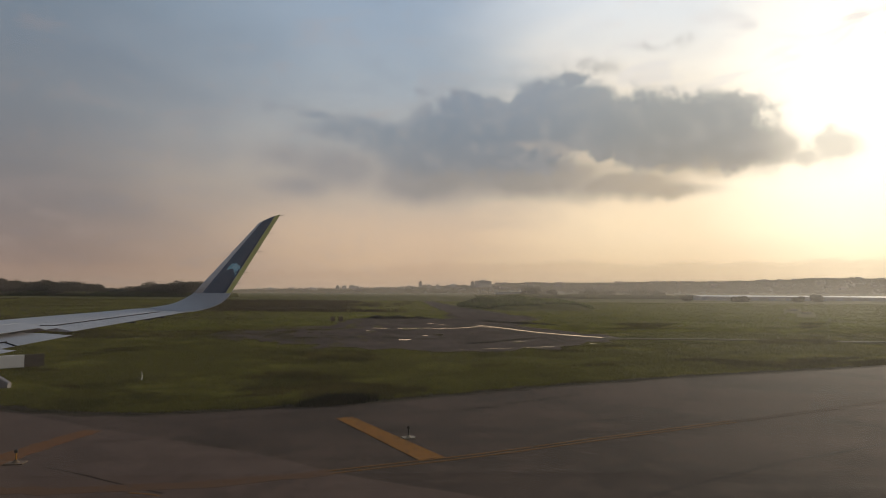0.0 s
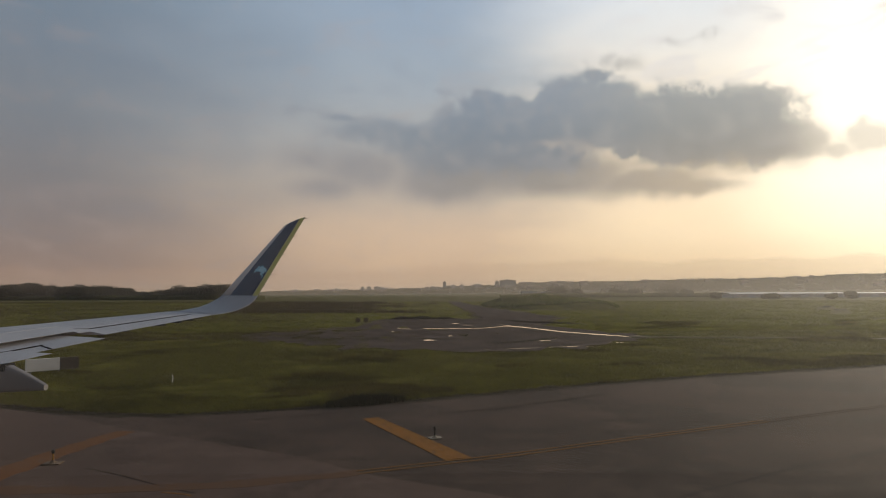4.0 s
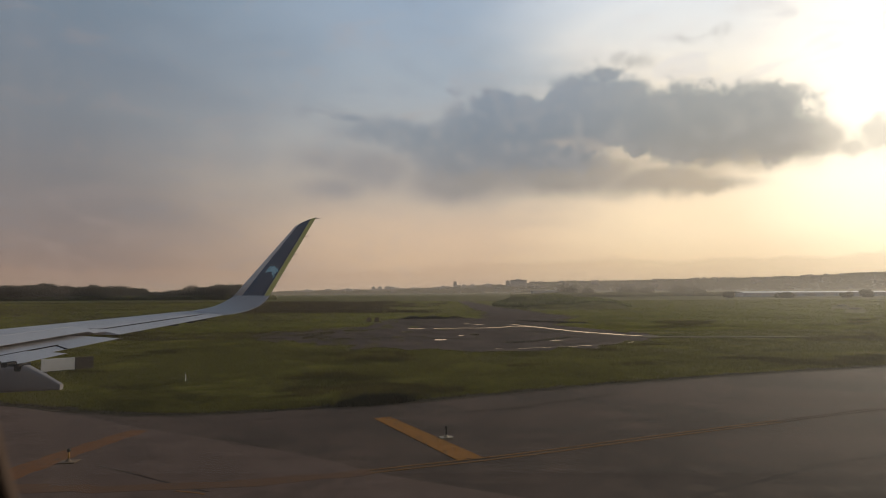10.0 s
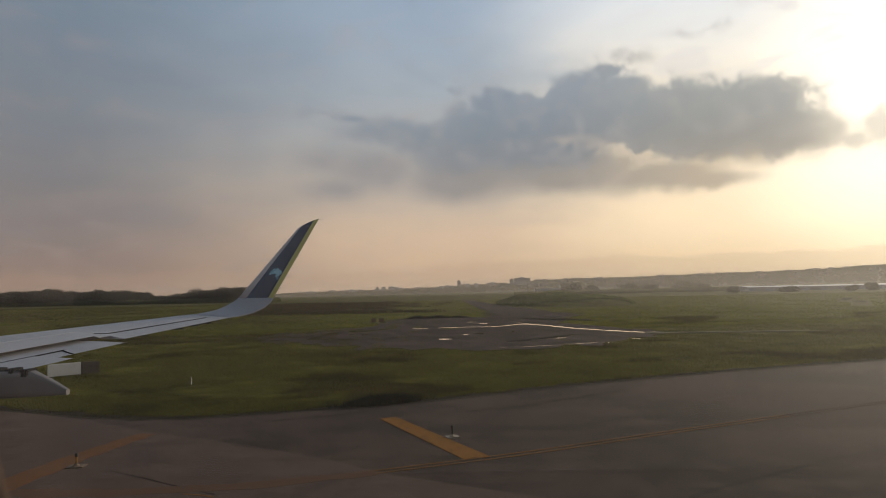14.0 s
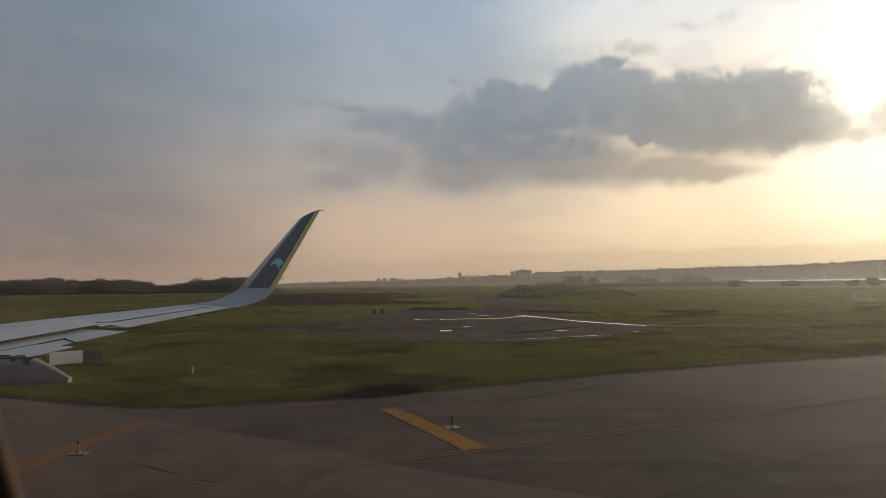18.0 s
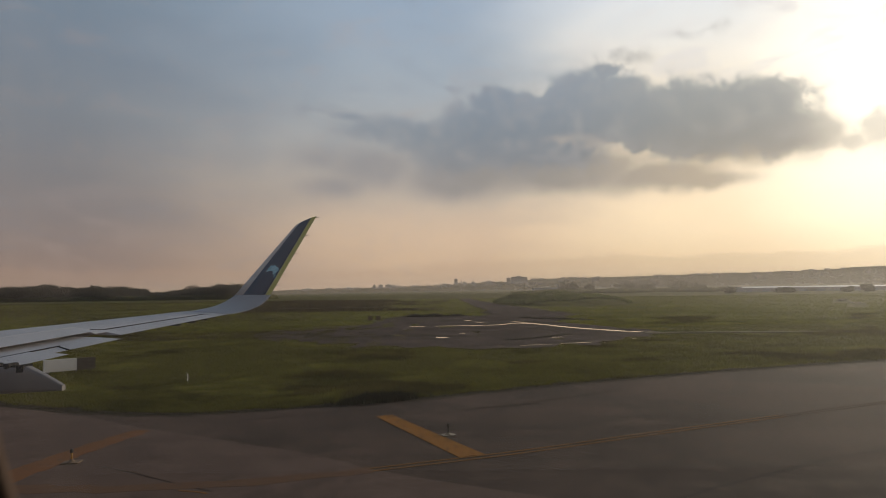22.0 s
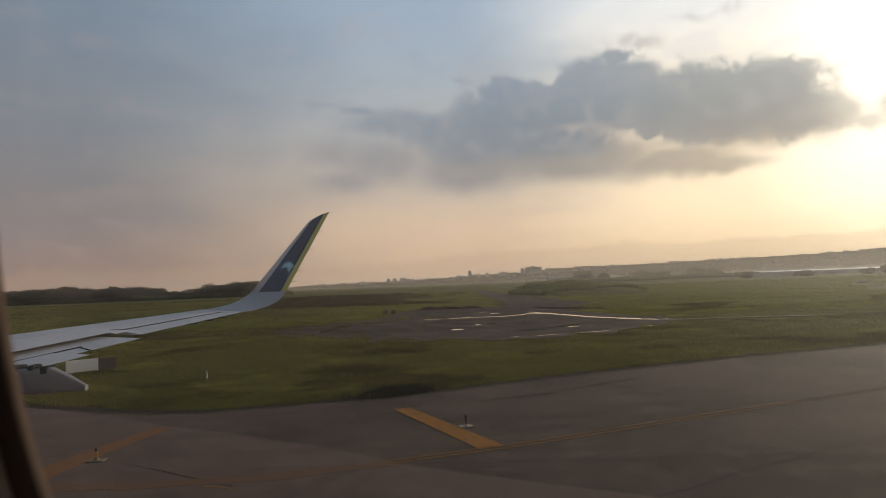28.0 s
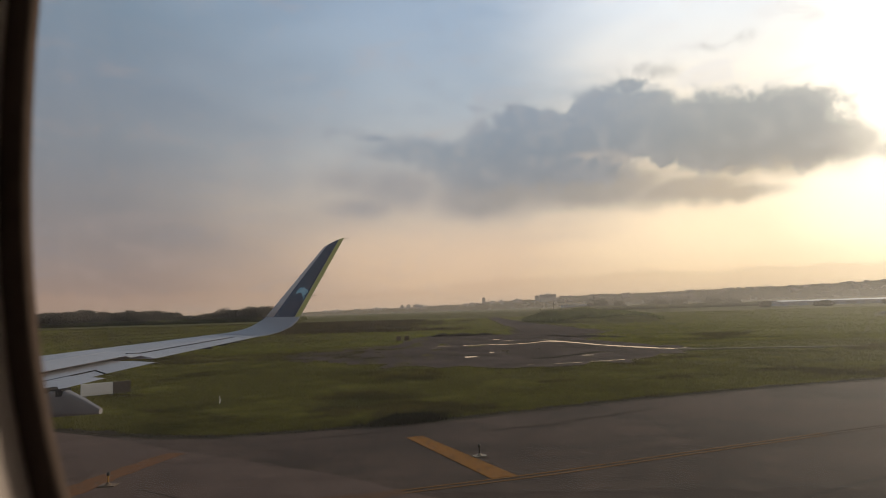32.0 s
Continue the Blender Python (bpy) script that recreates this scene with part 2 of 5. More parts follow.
def worn(name, c0, c1, scale=2.0, rough=0.6, metal=0.0, bump=0.15, dist=0.01, fine=12.0, spec=0.5, vary=0.0):
    """Two colours blended at two scales, with a light relief; vary: change from object to object."""
    m, n, b = material(name, rough, metal, spec)
    p = n.add("ShaderNodeTexCoord").outputs["Object"]
    big, small = n.noise(p, scale, 5), n.noise(p, scale * fine, 4)
    f = n.math("ADD", n.math("MULTIPLY", big, 0.7), n.math("MULTIPLY", small, 0.3))
    col = n.mix(n.smooth(f, 0.35, 0.65), c0, c1)
    if vary:
        rnd = n.add("ShaderNodeObjectInfo").outputs["Random"]
        k = n.math("ADD", 1 - vary, n.math("MULTIPLY", rnd, 2 * vary))
        c = n.add("ShaderNodeCombineXYZ")
        for i in range(3):
            n.put(c.inputs[i], k)
        col = n.mix(1.0, col, c.outputs[0], "MULTIPLY")
    n.put(b.inputs["Base Color"], col)
    n.put(b.inputs["Roughness"], n.math("ADD", rough - 0.08, n.math("MULTIPLY", small, 0.16)))
    bumped(n, b, f, bump, dist)
    return m


def grass_mat():
    m, n, b = material("grass", 0.95, spec=0.05)
    p = where(n)
    field, patch, tuft, blade = n.noise(p, 0.035, 4), n.noise(p, 0.22, 5, 0.6, 0.5), n.noise(p, 1.3, 5, 0.65), n.noise(p, 9.0, 3)
    col = n.mix(n.smooth(patch, 0.3, 0.7), (0.080, 0.069, 0.020), (0.148, 0.124, 0.034))
    col = n.mix(n.smooth(tuft, 0.35, 0.75), col, (0.054, 0.050, 0.016))
    col = n.mix(n.math("MULTIPLY", n.smooth(field, 0.48, 0.66), 0.6), col, (0.125, 0.106, 0.036))
    col = n.mix(n.math("MULTIPLY", n.smooth(blade, 0.5, 0.8), 0.4), col, (0.140, 0.128, 0.040))
    col = n.mix(n.math("MULTIPLY", n.smooth(n.noise(p, 0.5, 5, 0.7, 1.0), 0.64, 0.74), 0.7), col, (0.045, 0.034, 0.022))
    drawn = n.add("ShaderNodeMapping")
    drawn.inputs["Scale"].default_value = (0.022, 0.05, 1)
    n.put(drawn.inputs[0], p)
    belt = n.noise(drawn.outputs[0], 1.0, 6, 0.62, 0.7)
    col = n.mix(n.math("MULTIPLY", n.smooth(belt, 0.50, 0.62), 0.28), col, (0.102, 0.084, 0.038))
    col = n.mix(n.math("MULTIPLY", n.smooth(belt, 0.47, 0.37), 0.6), col, (0.148, 0.142, 0.036))
    n.put(b.inputs["Base Color"], col)
    bumped(n, b, n.math("ADD", tuft, n.math("MULTIPLY", blade, 0.4)), 0.9, 0.25)
    return m


def blade_mat(name, c0, c1):
    m, n, b = material(name, 0.9, spec=0.05)
    p = where(n)
    isl = n.add("ShaderNodeNewGeometry").outputs["Random Per Island"]
    col = n.mix(isl, c0, c1)
    col = n.mix(n.math("MULTIPLY", n.smooth(n.noise(p, 0.22, 5, 0.6, 0.6), 0.5, 0.66), 0.7), col, tuple(x * 1.3 for x in c1))
    col = n.mix(n.math("MULTIPLY", n.smooth(n.noise(p, 0.13, 5, 0.6, 0.8), 0.52, 0.64), 0.6), col, tuple(x * 0.62 for x in c0))
    n.put(b.inputs["Base Color"], col)
    b.inputs["Subsurface Weight"].default_value = 0.0
    return m


def asphalt_mat(name, c0, c1, rough):
    m, n, b = material(name, rough, spec=0.10)
    p = where(n)
    big, mid, grit = n.noise(p, 0.12, 5, 0.6, 0.8), n.noise(p, 0.9, 5, 0.6), n.noise(p, 60.0, 2)
    streak = n.add("ShaderNodeMapping")
    streak.inputs["Rotation"].default_value = (0, 0, radians(-22))
    streak.inputs["Scale"].default_value = (0.06, 0.9, 1)
    n.put(streak.inputs[0], p)
    wear = n.noise(streak.outputs[0], 1.0, 6, 0.65, 0.6)
    spot = n.smooth(n.noise(p, 0.35, 6, 0.65, 1.2), 0.56, 0.68)
    col = n.mix(n.smooth(big, 0.38, 0.62), c0, c1)
    col = n.mix(n.math("MULTIPLY", n.smooth(wear, 0.47, 0.66), 0.35), col, tuple(x * 0.65 for x in c0))
    blot = n.noise(p, 0.22, 8, 0.68, 1.6)
    col = n.mix(n.math("MULTIPLY", n.smooth(blot, 0.53, 0.62), 0.55), col, tuple(x * 0.64 for x in c0))
    col = n.mix(n.math("MULTIPLY", n.smooth(blot, 0.46, 0.36), 0.45), col, tuple(x * 1.22 for x in c1))
    col = n.mix(n.math("MULTIPLY", spot, 0.6), col, tuple(x * 0.55 for x in c0))
    col = n.mix(n.math("MULTIPLY", n.smooth(n.noise(p, 2.4, 8, 0.75, 0.5), 0.47, 0.70), 0.5), col, tuple(x * 0.7 for x in c0))
    col = n.mix(n.math("MULTIPLY", n.smooth(mid, 0.5, 0.72), 0.45), col, tuple(x * 1.3 for x in c1))
    col = n.mix(n.math("MULTIPLY", n.smooth(grit, 0.45, 0.7), 0.3), col, tuple(x * 1.5 for x in c1))
    n.put(b.inputs["Base Color"], col)
    n.put(b.inputs["Roughness"], n.math("ADD", rough - 0.12, n.math("MULTIPLY", wear, 0.24)))
    bumped(n, b, n.math("ADD", grit, n.math("MULTIPLY", mid, 0.8)), 0.35, 0.012)
    return m


def paint_mat(name, col, under, worn_off):
    m, n, b = material(name, 0.85, spec=0.08)
    p = where(n)
    grain = n.add("ShaderNodeMapping")
    grain.inputs["Rotation"].default_value, grain.inputs["Scale"].default_value = (0, 0, radians(29)), (7.0, 0.9, 1)
    n.put(grain.inputs[0], p)
    f = n.math("ADD", n.math("MULTIPLY", n.noise(p, 3.0, 6, 0.7), 0.4), n.math("ADD", n.math("MULTIPLY", n.noise(p, 28.0, 3), 0.25), n.math("MULTIPLY", n.noise(grain.outputs[0], 1.5, 5, 0.7), 0.35)))
    c = n.mix(n.smooth(f, 0.64 - worn_off, 0.72 - worn_off), col, under)
    n.put(b.inputs["Base Color"], c)
    bumped(n, b, f, 0.2, 0.004)
    return m


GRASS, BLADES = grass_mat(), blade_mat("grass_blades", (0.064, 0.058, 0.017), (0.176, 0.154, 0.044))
# same grass farther off: its colour is raised for the pale look of haze
FAR_BLADES = blade_mat("haze_paled_far_blades", (0.134, 0.123, 0.035), (0.206, 0.187, 0.054))
BANK_GREEN = blade_mat("lush_bank_growth", (0.100, 0.108, 0.046), (0.160, 0.162, 0.072))
DARK_WEEDS = blade_mat("blackish_weeds", (0.018, 0.018, 0.010), (0.034, 0.032, 0.016))
SCRUB = blade_mat("brown_scrub", (0.046, 0.037, 0.025), (0.088, 0.072, 0.044))
RIM_WEEDS = blade_mat("rim_weeds", (0.030, 0.026, 0.014), (0.070, 0.060, 0.026))
WEEDS = blade_mat("dark_weeds", (0.054, 0.045, 0.019), (0.086, 0.070, 0.028))
ASPHALT = asphalt_mat("taxiway_asphalt", (0.040, 0.0252, 0.0187), (0.081, 0.0510, 0.0368), 0.88)
PALE_ASPHALT = asphalt_mat("pale_asphalt", (0.089, 0.0560, 0.0425), (0.114, 0.0725, 0.0550), 0.88)
TAR = worn("tar_seam", (0.031, 0.021, 0.0155), (0.050, 0.033, 0.024), 1.0, 0.92, spec=0.05)
YELLOW = paint_mat("yellow_road_paint", (0.25, 0.100, 0.014), (0.088, 0.047, 0.025), 0.125)
FAINT = paint_mat("almost_gone_paint", (0.120, 0.062, 0.034), (0.090, 0.058, 0.044), 0.12)
LINE = paint_mat("worn_line_paint", (0.195, 0.088, 0.020), (0.085, 0.050, 0.028), 0.12)
FADED = paint_mat("faded_yellow_paint", (0.165, 0.069, 0.026), (0.100, 0.060, 0.038), 0.125)
MUD = worn("wet_mud", (0.052, 0.037, 0.031), (0.100, 0.073, 0.060), 0.25, 0.95, spec=0.03, bump=0.8, dist=0.12, fine=7.0)
DARK_EARTH = worn("dark_earth", (0.034, 0.026, 0.018), (0.062, 0.048, 0.032), 0.3, 0.98, spec=0.02, bump=0.7, dist=0.1)
TRACK = worn("trodden_track", (0.170, 0.145, 0.090), (0.220, 0.190, 0.125), 0.1, 0.98, spec=0.02, bump=0.4, dist=0.05)
WATER, _n, _b = material("puddle_water", 0.03)
_b.inputs["Base Color"].default_value, _b.inputs["IOR"].default_value = (0.035, 0.028, 0.022, 1), 1.33
_b.inputs["Specular IOR Level"].default_value = 0.8
bumped(_n, _b, _n.noise(where(_n), 2.0, 3), 0.03, 0.01)
WING = worn("grey_wing_paint", (0.325, 0.314, 0.332), (0.40, 0.388, 0.405), 0.6, 0.55, bump=0.03, dist=0.004, fine=20)
FAIRING = worn("dull_grey_fairing_paint", (0.130, 0.114, 0.111), (0.165, 0.146, 0.142), 1.2, 0.5, bump=0.04, dist=0.004)
WING_DARK = worn("shaded_gap_lining", (0.018, 0.018, 0.020), (0.032, 0.032, 0.034), 2.0, 1.0, spec=0.0)
NAVY = worn("navy_winglet_paint", (0.034, 0.050, 0.090), (0.044, 0.062, 0.108), 1.5, 0.35, bump=0.02)
LIME = worn("yellow_green_stripe_paint", (0.50, 0.46, 0.12), (0.58, 0.53, 0.16), 2.0, 0.4, bump=0.02)
SKYBLUE = worn("pale_blue_emblem_paint", (0.17, 0.42, 0.54), (0.40, 0.62, 0.70), 18.0, 0.4, bump=0.02)
# winglet grey set lighter than the wing's, to brighten its dim inboard face
PALE_GREY = worn("brightened_winglet_grey", (0.50, 0.465, 0.46), (0.58, 0.54, 0.53), 0.8, 0.5, bump=0.02)
METAL = worn("dull_metal", (0.30, 0.29, 0.28), (0.42, 0.41, 0.40), 6.0, 0.35, metal=0.8)
BLACK = worn("black_rubber", (0.012, 0.011, 0.010), (0.022, 0.020, 0.018), 8.0, 0.6)
WHITE = worn("white_painted_board", (0.66, 0.60, 0.52), (0.78, 0.72, 0.64), 1.5, 0.5, bump=0.05)
WOOD = worn("weathered_base_board", (0.10, 0.06, 0.035), (0.17, 0.11, 0.06), 5.0, 0.8, bump=0.3)
AMBER = worn("amber_stem_paint", (0.45, 0.22, 0.03), (0.55, 0.30, 0.05), 9.0, 0.5)
CREAM = worn("cream_base_paint", (0.20, 0.15, 0.09), (0.30, 0.24, 0.16), 9.0, 0.6)
TRIM = worn("cabin_trim_plastic", (0.40, 0.33, 0.30), (0.48, 0.40, 0.36), 5.0, 0.6, bump=0.05, dist=0.002, fine=40)
SEAL = worn("dark_window_seal", (0.080, 0.058, 0.048), (0.105, 0.078, 0.066), 14.0, 1.0, spec=0.0, bump=0.1, dist=0.002)
GLASS, _n, _b = material("window_acrylic", 0.02)
_clear, _gloss, _blend, _edge = _n.add("ShaderNodeBsdfTransparent"), _n.add("ShaderNodeBsdfGlossy"), _n.add("ShaderNodeMixShader"), _n.add("ShaderNodeFresnel")
_gloss.inputs["Roughness"].default_value, _edge.inputs["IOR"].default_value = 0.02, 1.3
_n.put(_blend.inputs[0], _edge.outputs[0]), _n.put(_blend.inputs[1], _clear.outputs[0]), _n.put(_blend.inputs[2], _gloss.outputs[0])
_scuff, _haze, _mixed, _worn = _n.add("ShaderNodeBsdfTranslucent"), _n.add("ShaderNodeBsdfRefraction"), _n.add("ShaderNodeMixShader"), _n.add("ShaderNodeMixShader")
_haze.inputs["Roughness"].default_value, _haze.inputs["IOR"].default_value = 0.75, 1.4   # fine scratches that scatter the low sun
_n.put(_mixed.inputs[0], 0.84), _n.put(_mixed.inputs[1], _scuff.outputs[0]), _n.put(_mixed.inputs[2], _haze.outputs[0])
_n.put(_worn.inputs[0], 0.030), _n.put(_worn.inputs[1], _blend.outputs[0]), _n.put(_worn.inputs[2], _mixed.outputs[0])
_n.put(GLASS.node_tree.nodes["Material Output"].inputs[0], _worn.outputs[0])


def leafy(m, share, tint):
    """Let part of the light through, as thin leaves do."""
    n = Nodes(m.node_tree)
    b, o = m.node_tree.nodes["Principled BSDF"], m.node_tree.nodes["Material Output"]
    t, k = n.add("ShaderNodeBsdfTranslucent"), n.add("ShaderNodeMixShader")
    src = b.inputs["Base Color"].links[0].from_socket
    n.put(t.inputs[0], n.mix(1.0, src, tint, "MULTIPLY"))
    n.put(k.inputs[0], share), n.put(k.inputs[1], b.outputs[0]), n.put(k.inputs[2], t.outputs[0])
    n.put(o.inputs[0], k.outputs[0])
    return m


LEAVES = worn("tree_leaves", (0.055, 0.058, 0.030), (0.105, 0.105, 0.058), 0.35, 0.75, bump=0.3, dist=0.2, vary=0.25, spec=0.2)
FAR_LEAVES = worn("far_leaves", (0.065, 0.062, 0.044), (0.095, 0.088, 0.062), 0.03, 0.9, bump=0.1, vary=0.2, spec=0.1)
leafy(LEAVES, 0.5, (1.3, 1.25, 0.9)), leafy(FAR_LEAVES, 0.45, (1.3, 1.2, 1.0)), leafy(BANK_GREEN, 0.4, (1.0, 1.1, 0.8)), leafy(FAR_BLADES, 0.45, (1.0, 1.15, 0.62)), leafy(BLADES, 0.40, (1.02, 1.12, 0.72)), leafy(SCRUB, 0.3, (1.1, 1.0, 0.8)), leafy(WEEDS, 0.35, (1.1, 1.1, 0.8))
TREELINE = leafy(worn("dark_tree_line_leaves", (0.046, 0.044, 0.030), (0.074, 0.068, 0.046), 0.2, 0.9, bump=0.2, vary=0.2, spec=0.05), 0.2, (1.1, 1.05, 0.9))
BARK = worn("bark", (0.07, 0.05, 0.035), (0.12, 0.09, 0.06), 3.0, 0.9, bump=0.5, dist=0.05)
HILL = worn("distant_hillside", (0.080, 0.072, 0.052), (0.115, 0.098, 0.072), 0.012, 0.95, bump=0.1, spec=0.1)
PLASTER = worn("pale_plaster", (0.31, 0.28, 0.25), (0.41, 0.37, 0.33), 0.2, 0.85, vary=0.25)
HOUSE_WALL = worn("dull_house_plaster", (0.13, 0.115, 0.10), (0.19, 0.165, 0.145), 0.2, 0.9, vary=0.2)
ROOF = worn("weathered_clay_roof", (0.17, 0.115, 0.085), (0.23, 0.16, 0.12), 0.5, 0.85, vary=0.3)
PANE = worn("far_window_pane", (0.14, 0.14, 0.14), (0.20, 0.20, 0.20), 1.0, 0.25)
SHED = worn("pale_metal_cladding", (0.34, 0.34, 0.35), (0.42, 0.42, 0.43), 0.3, 0.5, bump=0.2)
SHED_ROOF = worn("bright_roof_sheet", (0.44, 0.43, 0.42), (0.52, 0.51, 0.50), 0.2, 0.5, metal=0.9)


# ---- mesh helpers ----
def link(name, bm, mat, smooth=False):
    me = bpy.data.meshes.new(name)
    bmesh.ops.recalc_face_normals(bm, faces=bm.faces)
    if smooth:
        for f in bm.faces:
            f.smooth = True
    bm.to_mesh(me)
    bm.free()
    me.materials.append(mat)
    return new(name, me)


def part(name, bm, mat, parent, label="", smooth=False):
    ob = link(name, bm, mat, smooth)
    ob.parent = parent
    return tagged(ob, label) if label else ob


def thing(name, label, category, at=(0, 0, 0), turn=0.0, group="", kind=""):
    ob = new(name)
    ob.empty_display_size = 0.2
    ob.matrix_basis = pose(*at, 0, 0, turn)
    return tagged(ob, label, category, group, kind)


def box(x0, x1, y0, y1, z0, z1, bevel=0.0, bm=None):
    own = bm is None
    bm = bmesh.new() if own else bm
    m = Matrix.Translation(((x0 + x1) / 2, (y0 + y1) / 2, (z0 + z1) / 2)) @ Matrix.Diagonal((x1 - x0, y1 - y0, z1 - z0, 1))
    made = bmesh.ops.create_cube(bm, size=1, matrix=m)
    if bevel:
        bmesh.ops.bevel(bm, geom=list({e for v in made["verts"] for e in v.link_edges}), offset=bevel, segments=2, affect="EDGES")
    return bm


def lathe(rings, n=16, bm=None, at=(0, 0, 0)):
    """A turned solid: rings of (radius, z)."""
    bm = bmesh.new() if bm is None else bm
    loops = [[bm.verts.new((at[0] + r * math.cos(2 * math.pi * i / n), at[1] + r * math.sin(2 * math.pi * i / n), at[2] + z)) for i in range(n)] for r, z in rings]
    for a, b in zip(loops, loops[1:]):
        for i in range(n):
            bm.faces.new((a[i], a[(i + 1) % n], b[(i + 1) % n], b[i]))
    bm.faces.new(loops[0][::-1]), bm.faces.new(loops[-1])
    return bm


def loft(sections, bm=None, caps=True):
    """Closed sections of equal length, skinned in turn."""
    bm = bmesh.new() if bm is None else bm
    loops = [[bm.verts.new(p) for p in s] for s in sections]
    n = len(loops[0])
    for a, b in zip(loops, loops[1:]):
        for i in range(n):
            bm.faces.new((a[i], a[(i + 1) % n], b[(i + 1) % n], b[i]))
    if caps:
        bm.faces.new(loops[0][::-1]), bm.faces.new(loops[-1])
    return bm


def slab(outline, z0, z1, bm=None):
    """A plate with that outline."""
    bm = bmesh.new() if bm is None else bm
    top, low = [bm.verts.new((x, y, z1)) for x, y in outline], [bm.verts.new((x, y, z0)) for x, y in outline]
    n = len(outline)
    bm.faces.new(top), bm.faces.new(low[::-1])
    for i in range(n):
        bm.faces.new((top[i], low[i], low[(i + 1) % n], top[(i + 1) % n]))
    return bm


def ribbon(path, width, z0, z1, ragged=0.0, seed=0, bm=None):
    """A strip of that width along a path of (x, y); width: a number, or one for each point."""
    rnd = random.Random(seed)
    ws = width if isinstance(width, (list, tuple)) else [width] * len(path)
    left, right = [], []
    for i, (x, y) in enumerate(path):
        a, b = path[max(i - 1, 0)], path[min(i + 1, len(path) - 1)]
        d = Vector((b[0] - a[0], b[1] - a[1])).normalized()
        n = Vector((-d.y, d.x)) * ws[i] / 2
        j, k = 1 + rnd.uniform(-ragged, ragged), 1 + rnd.uniform(-ragged, ragged)
        left.append((x + n.x * j, y + n.y * j)), right.append((x - n.x * k, y - n.y * k))
    bm = bmesh.new() if bm is None else bm
    rows = [[bm.verts.new((*p, z)) for p in side] for side in (left, right) for z in (z1, z0)]
    lt, lb, rt, rb = rows
    for i in range(len(path) - 1):
        for p, q in ((lt, rt), (rt, rb), (rb, lb), (lb, lt)):
            bm.faces.new((p[i], p[i + 1], q[i + 1], q[i]))
    for i in (0, -1):
        bm.faces.new((lt[i], rt[i], rb[i], lb[i]))
    return bm


def curve_points(pts, step):
    """Points along a smooth curve through pts (x, y), about step apart."""
    out = []
    p = [Vector(a) for a in pts]
    p = [2 * p[0] - p[1]] + p + [2 * p[-1] - p[-2]]
    for i in range(1, len(p) - 2):
        n = max(1, int((p[i + 1] - p[i]).length / step))
        for k in range(n):
            t = k / n
            out.append(0.5 * (2 * p[i] + (p[i + 1] - p[i - 1]) * t + (2 * p[i - 1] - 5 * p[i] + 4 * p[i + 1] - p[i + 2]) * t * t
                              + (3 * p[i] - p[i - 1] - 3 * p[i + 1] + p[i + 2]) * t ** 3))
    out.append(p[-2])
    return [(v.x, v.y) for v in out]


# ---- the lie of the land ----
EDGE_X = (-120, -60, -36, -24, -17.7, -14.8, -12.2, -10.0, -8.0, -5.6, -1.9, 1.65, 7.0, 13.9, 24.8, 60, 160)
EDGE_Y = (74, 44, 31.5, 27.2, 24.7, 23.5, 22.7, 22.5, 22.85, 23.5, 24.9, 26.7, 29.4, 32.3, 36.0, 49, 86)
RIDGE_X = (-3000, -1400, -500, -140, 30, 190, 270, 520, 700, 950, 1110, 1200, 1310, 1700, 2400, 4000)
RIDGE_H = (4, 5, 6, 12, 19, 23, 30, 33, 36, 41, 46, 53, 53, 50, 42, 30)


def edge_y(x):
    return float(np.interp(x, EDGE_X, EDGE_Y))


def bank(x, y):
    """The overgrown spoil bank beyond the muddy ground."""
    u, v = (x - 36) / 21, (y - 205) / 46
    k = max(0.0, 1 - u * u - v * v)
    return 2.9 * k ** 0.6 * (0.9 + 0.7 * noise.noise((x * 0.14, y * 0.05, 3)))


TRACK_Y, TRACK_X, TRACK_W = (84, 100, 112, 150, 220, 330), (8, 12, 14.5, 13.5, 10, 8), (11, 14, 15, 12, 8, 6)


def off_track(x, y):
    """Distance beyond the edge of the muddy track that leads to the spoil bank."""
    if not 80 < y < 340:
        return 99.0
    return abs(x - float(np.interp(y, TRACK_Y, TRACK_X))) - float(np.interp(y, TRACK_Y, TRACK_W)) * (0.5 + 0.25 * noise.noise((x * 0.1, y * 0.06, 2)))


def land(x, y):
    """Height of the open ground."""
    d = (y - edge_y(x)) * 0.92
    if d < 0:
        return -0.10
    z = -0.035
    out = min(1.0, max(0.0, (d - 1.0) / 12))
    wet = min(1.0, max(0.0, math.hypot((x - 3) / 25, (y - 74) / 38) - 0.9) * 2, max(0.0, off_track(x, y)) / 5)
    z += 0.16 * out * wet * (noise.noise((x * 0.09, y * 0.05, 0)) + 0.5 * noise.noise((x * 0.31, y * 0.2, 7)))
    z += bank(x, y)
    far = min(1.0, max(0.0, (y - 900) / 900))
    far = far * far * (3 - 2 * far)
    z += far * float(np.interp(x * 1800 / max(y, 1800), RIDGE_X, RIDGE_H)) * (1 if y < 2400 else max(0.0, 1 - (y - 2400) / 1500))
    return z


def graded(lo, hi, near0, near1, fine, grow):
    """Steps that are fine between near0 and near1 and grow outside."""
    mid = list(np.arange(near0, near1, fine))
    up, s, v = [], fine, near1
    while v < hi:
        up.append(v)
        s *= grow
        v += s
    dn, s, v = [], fine, near0 - fine
    while v > lo:
        dn.append(v)
        s *= grow
        v -= s
    return [lo] + dn[::-1] + mid + up + [hi]


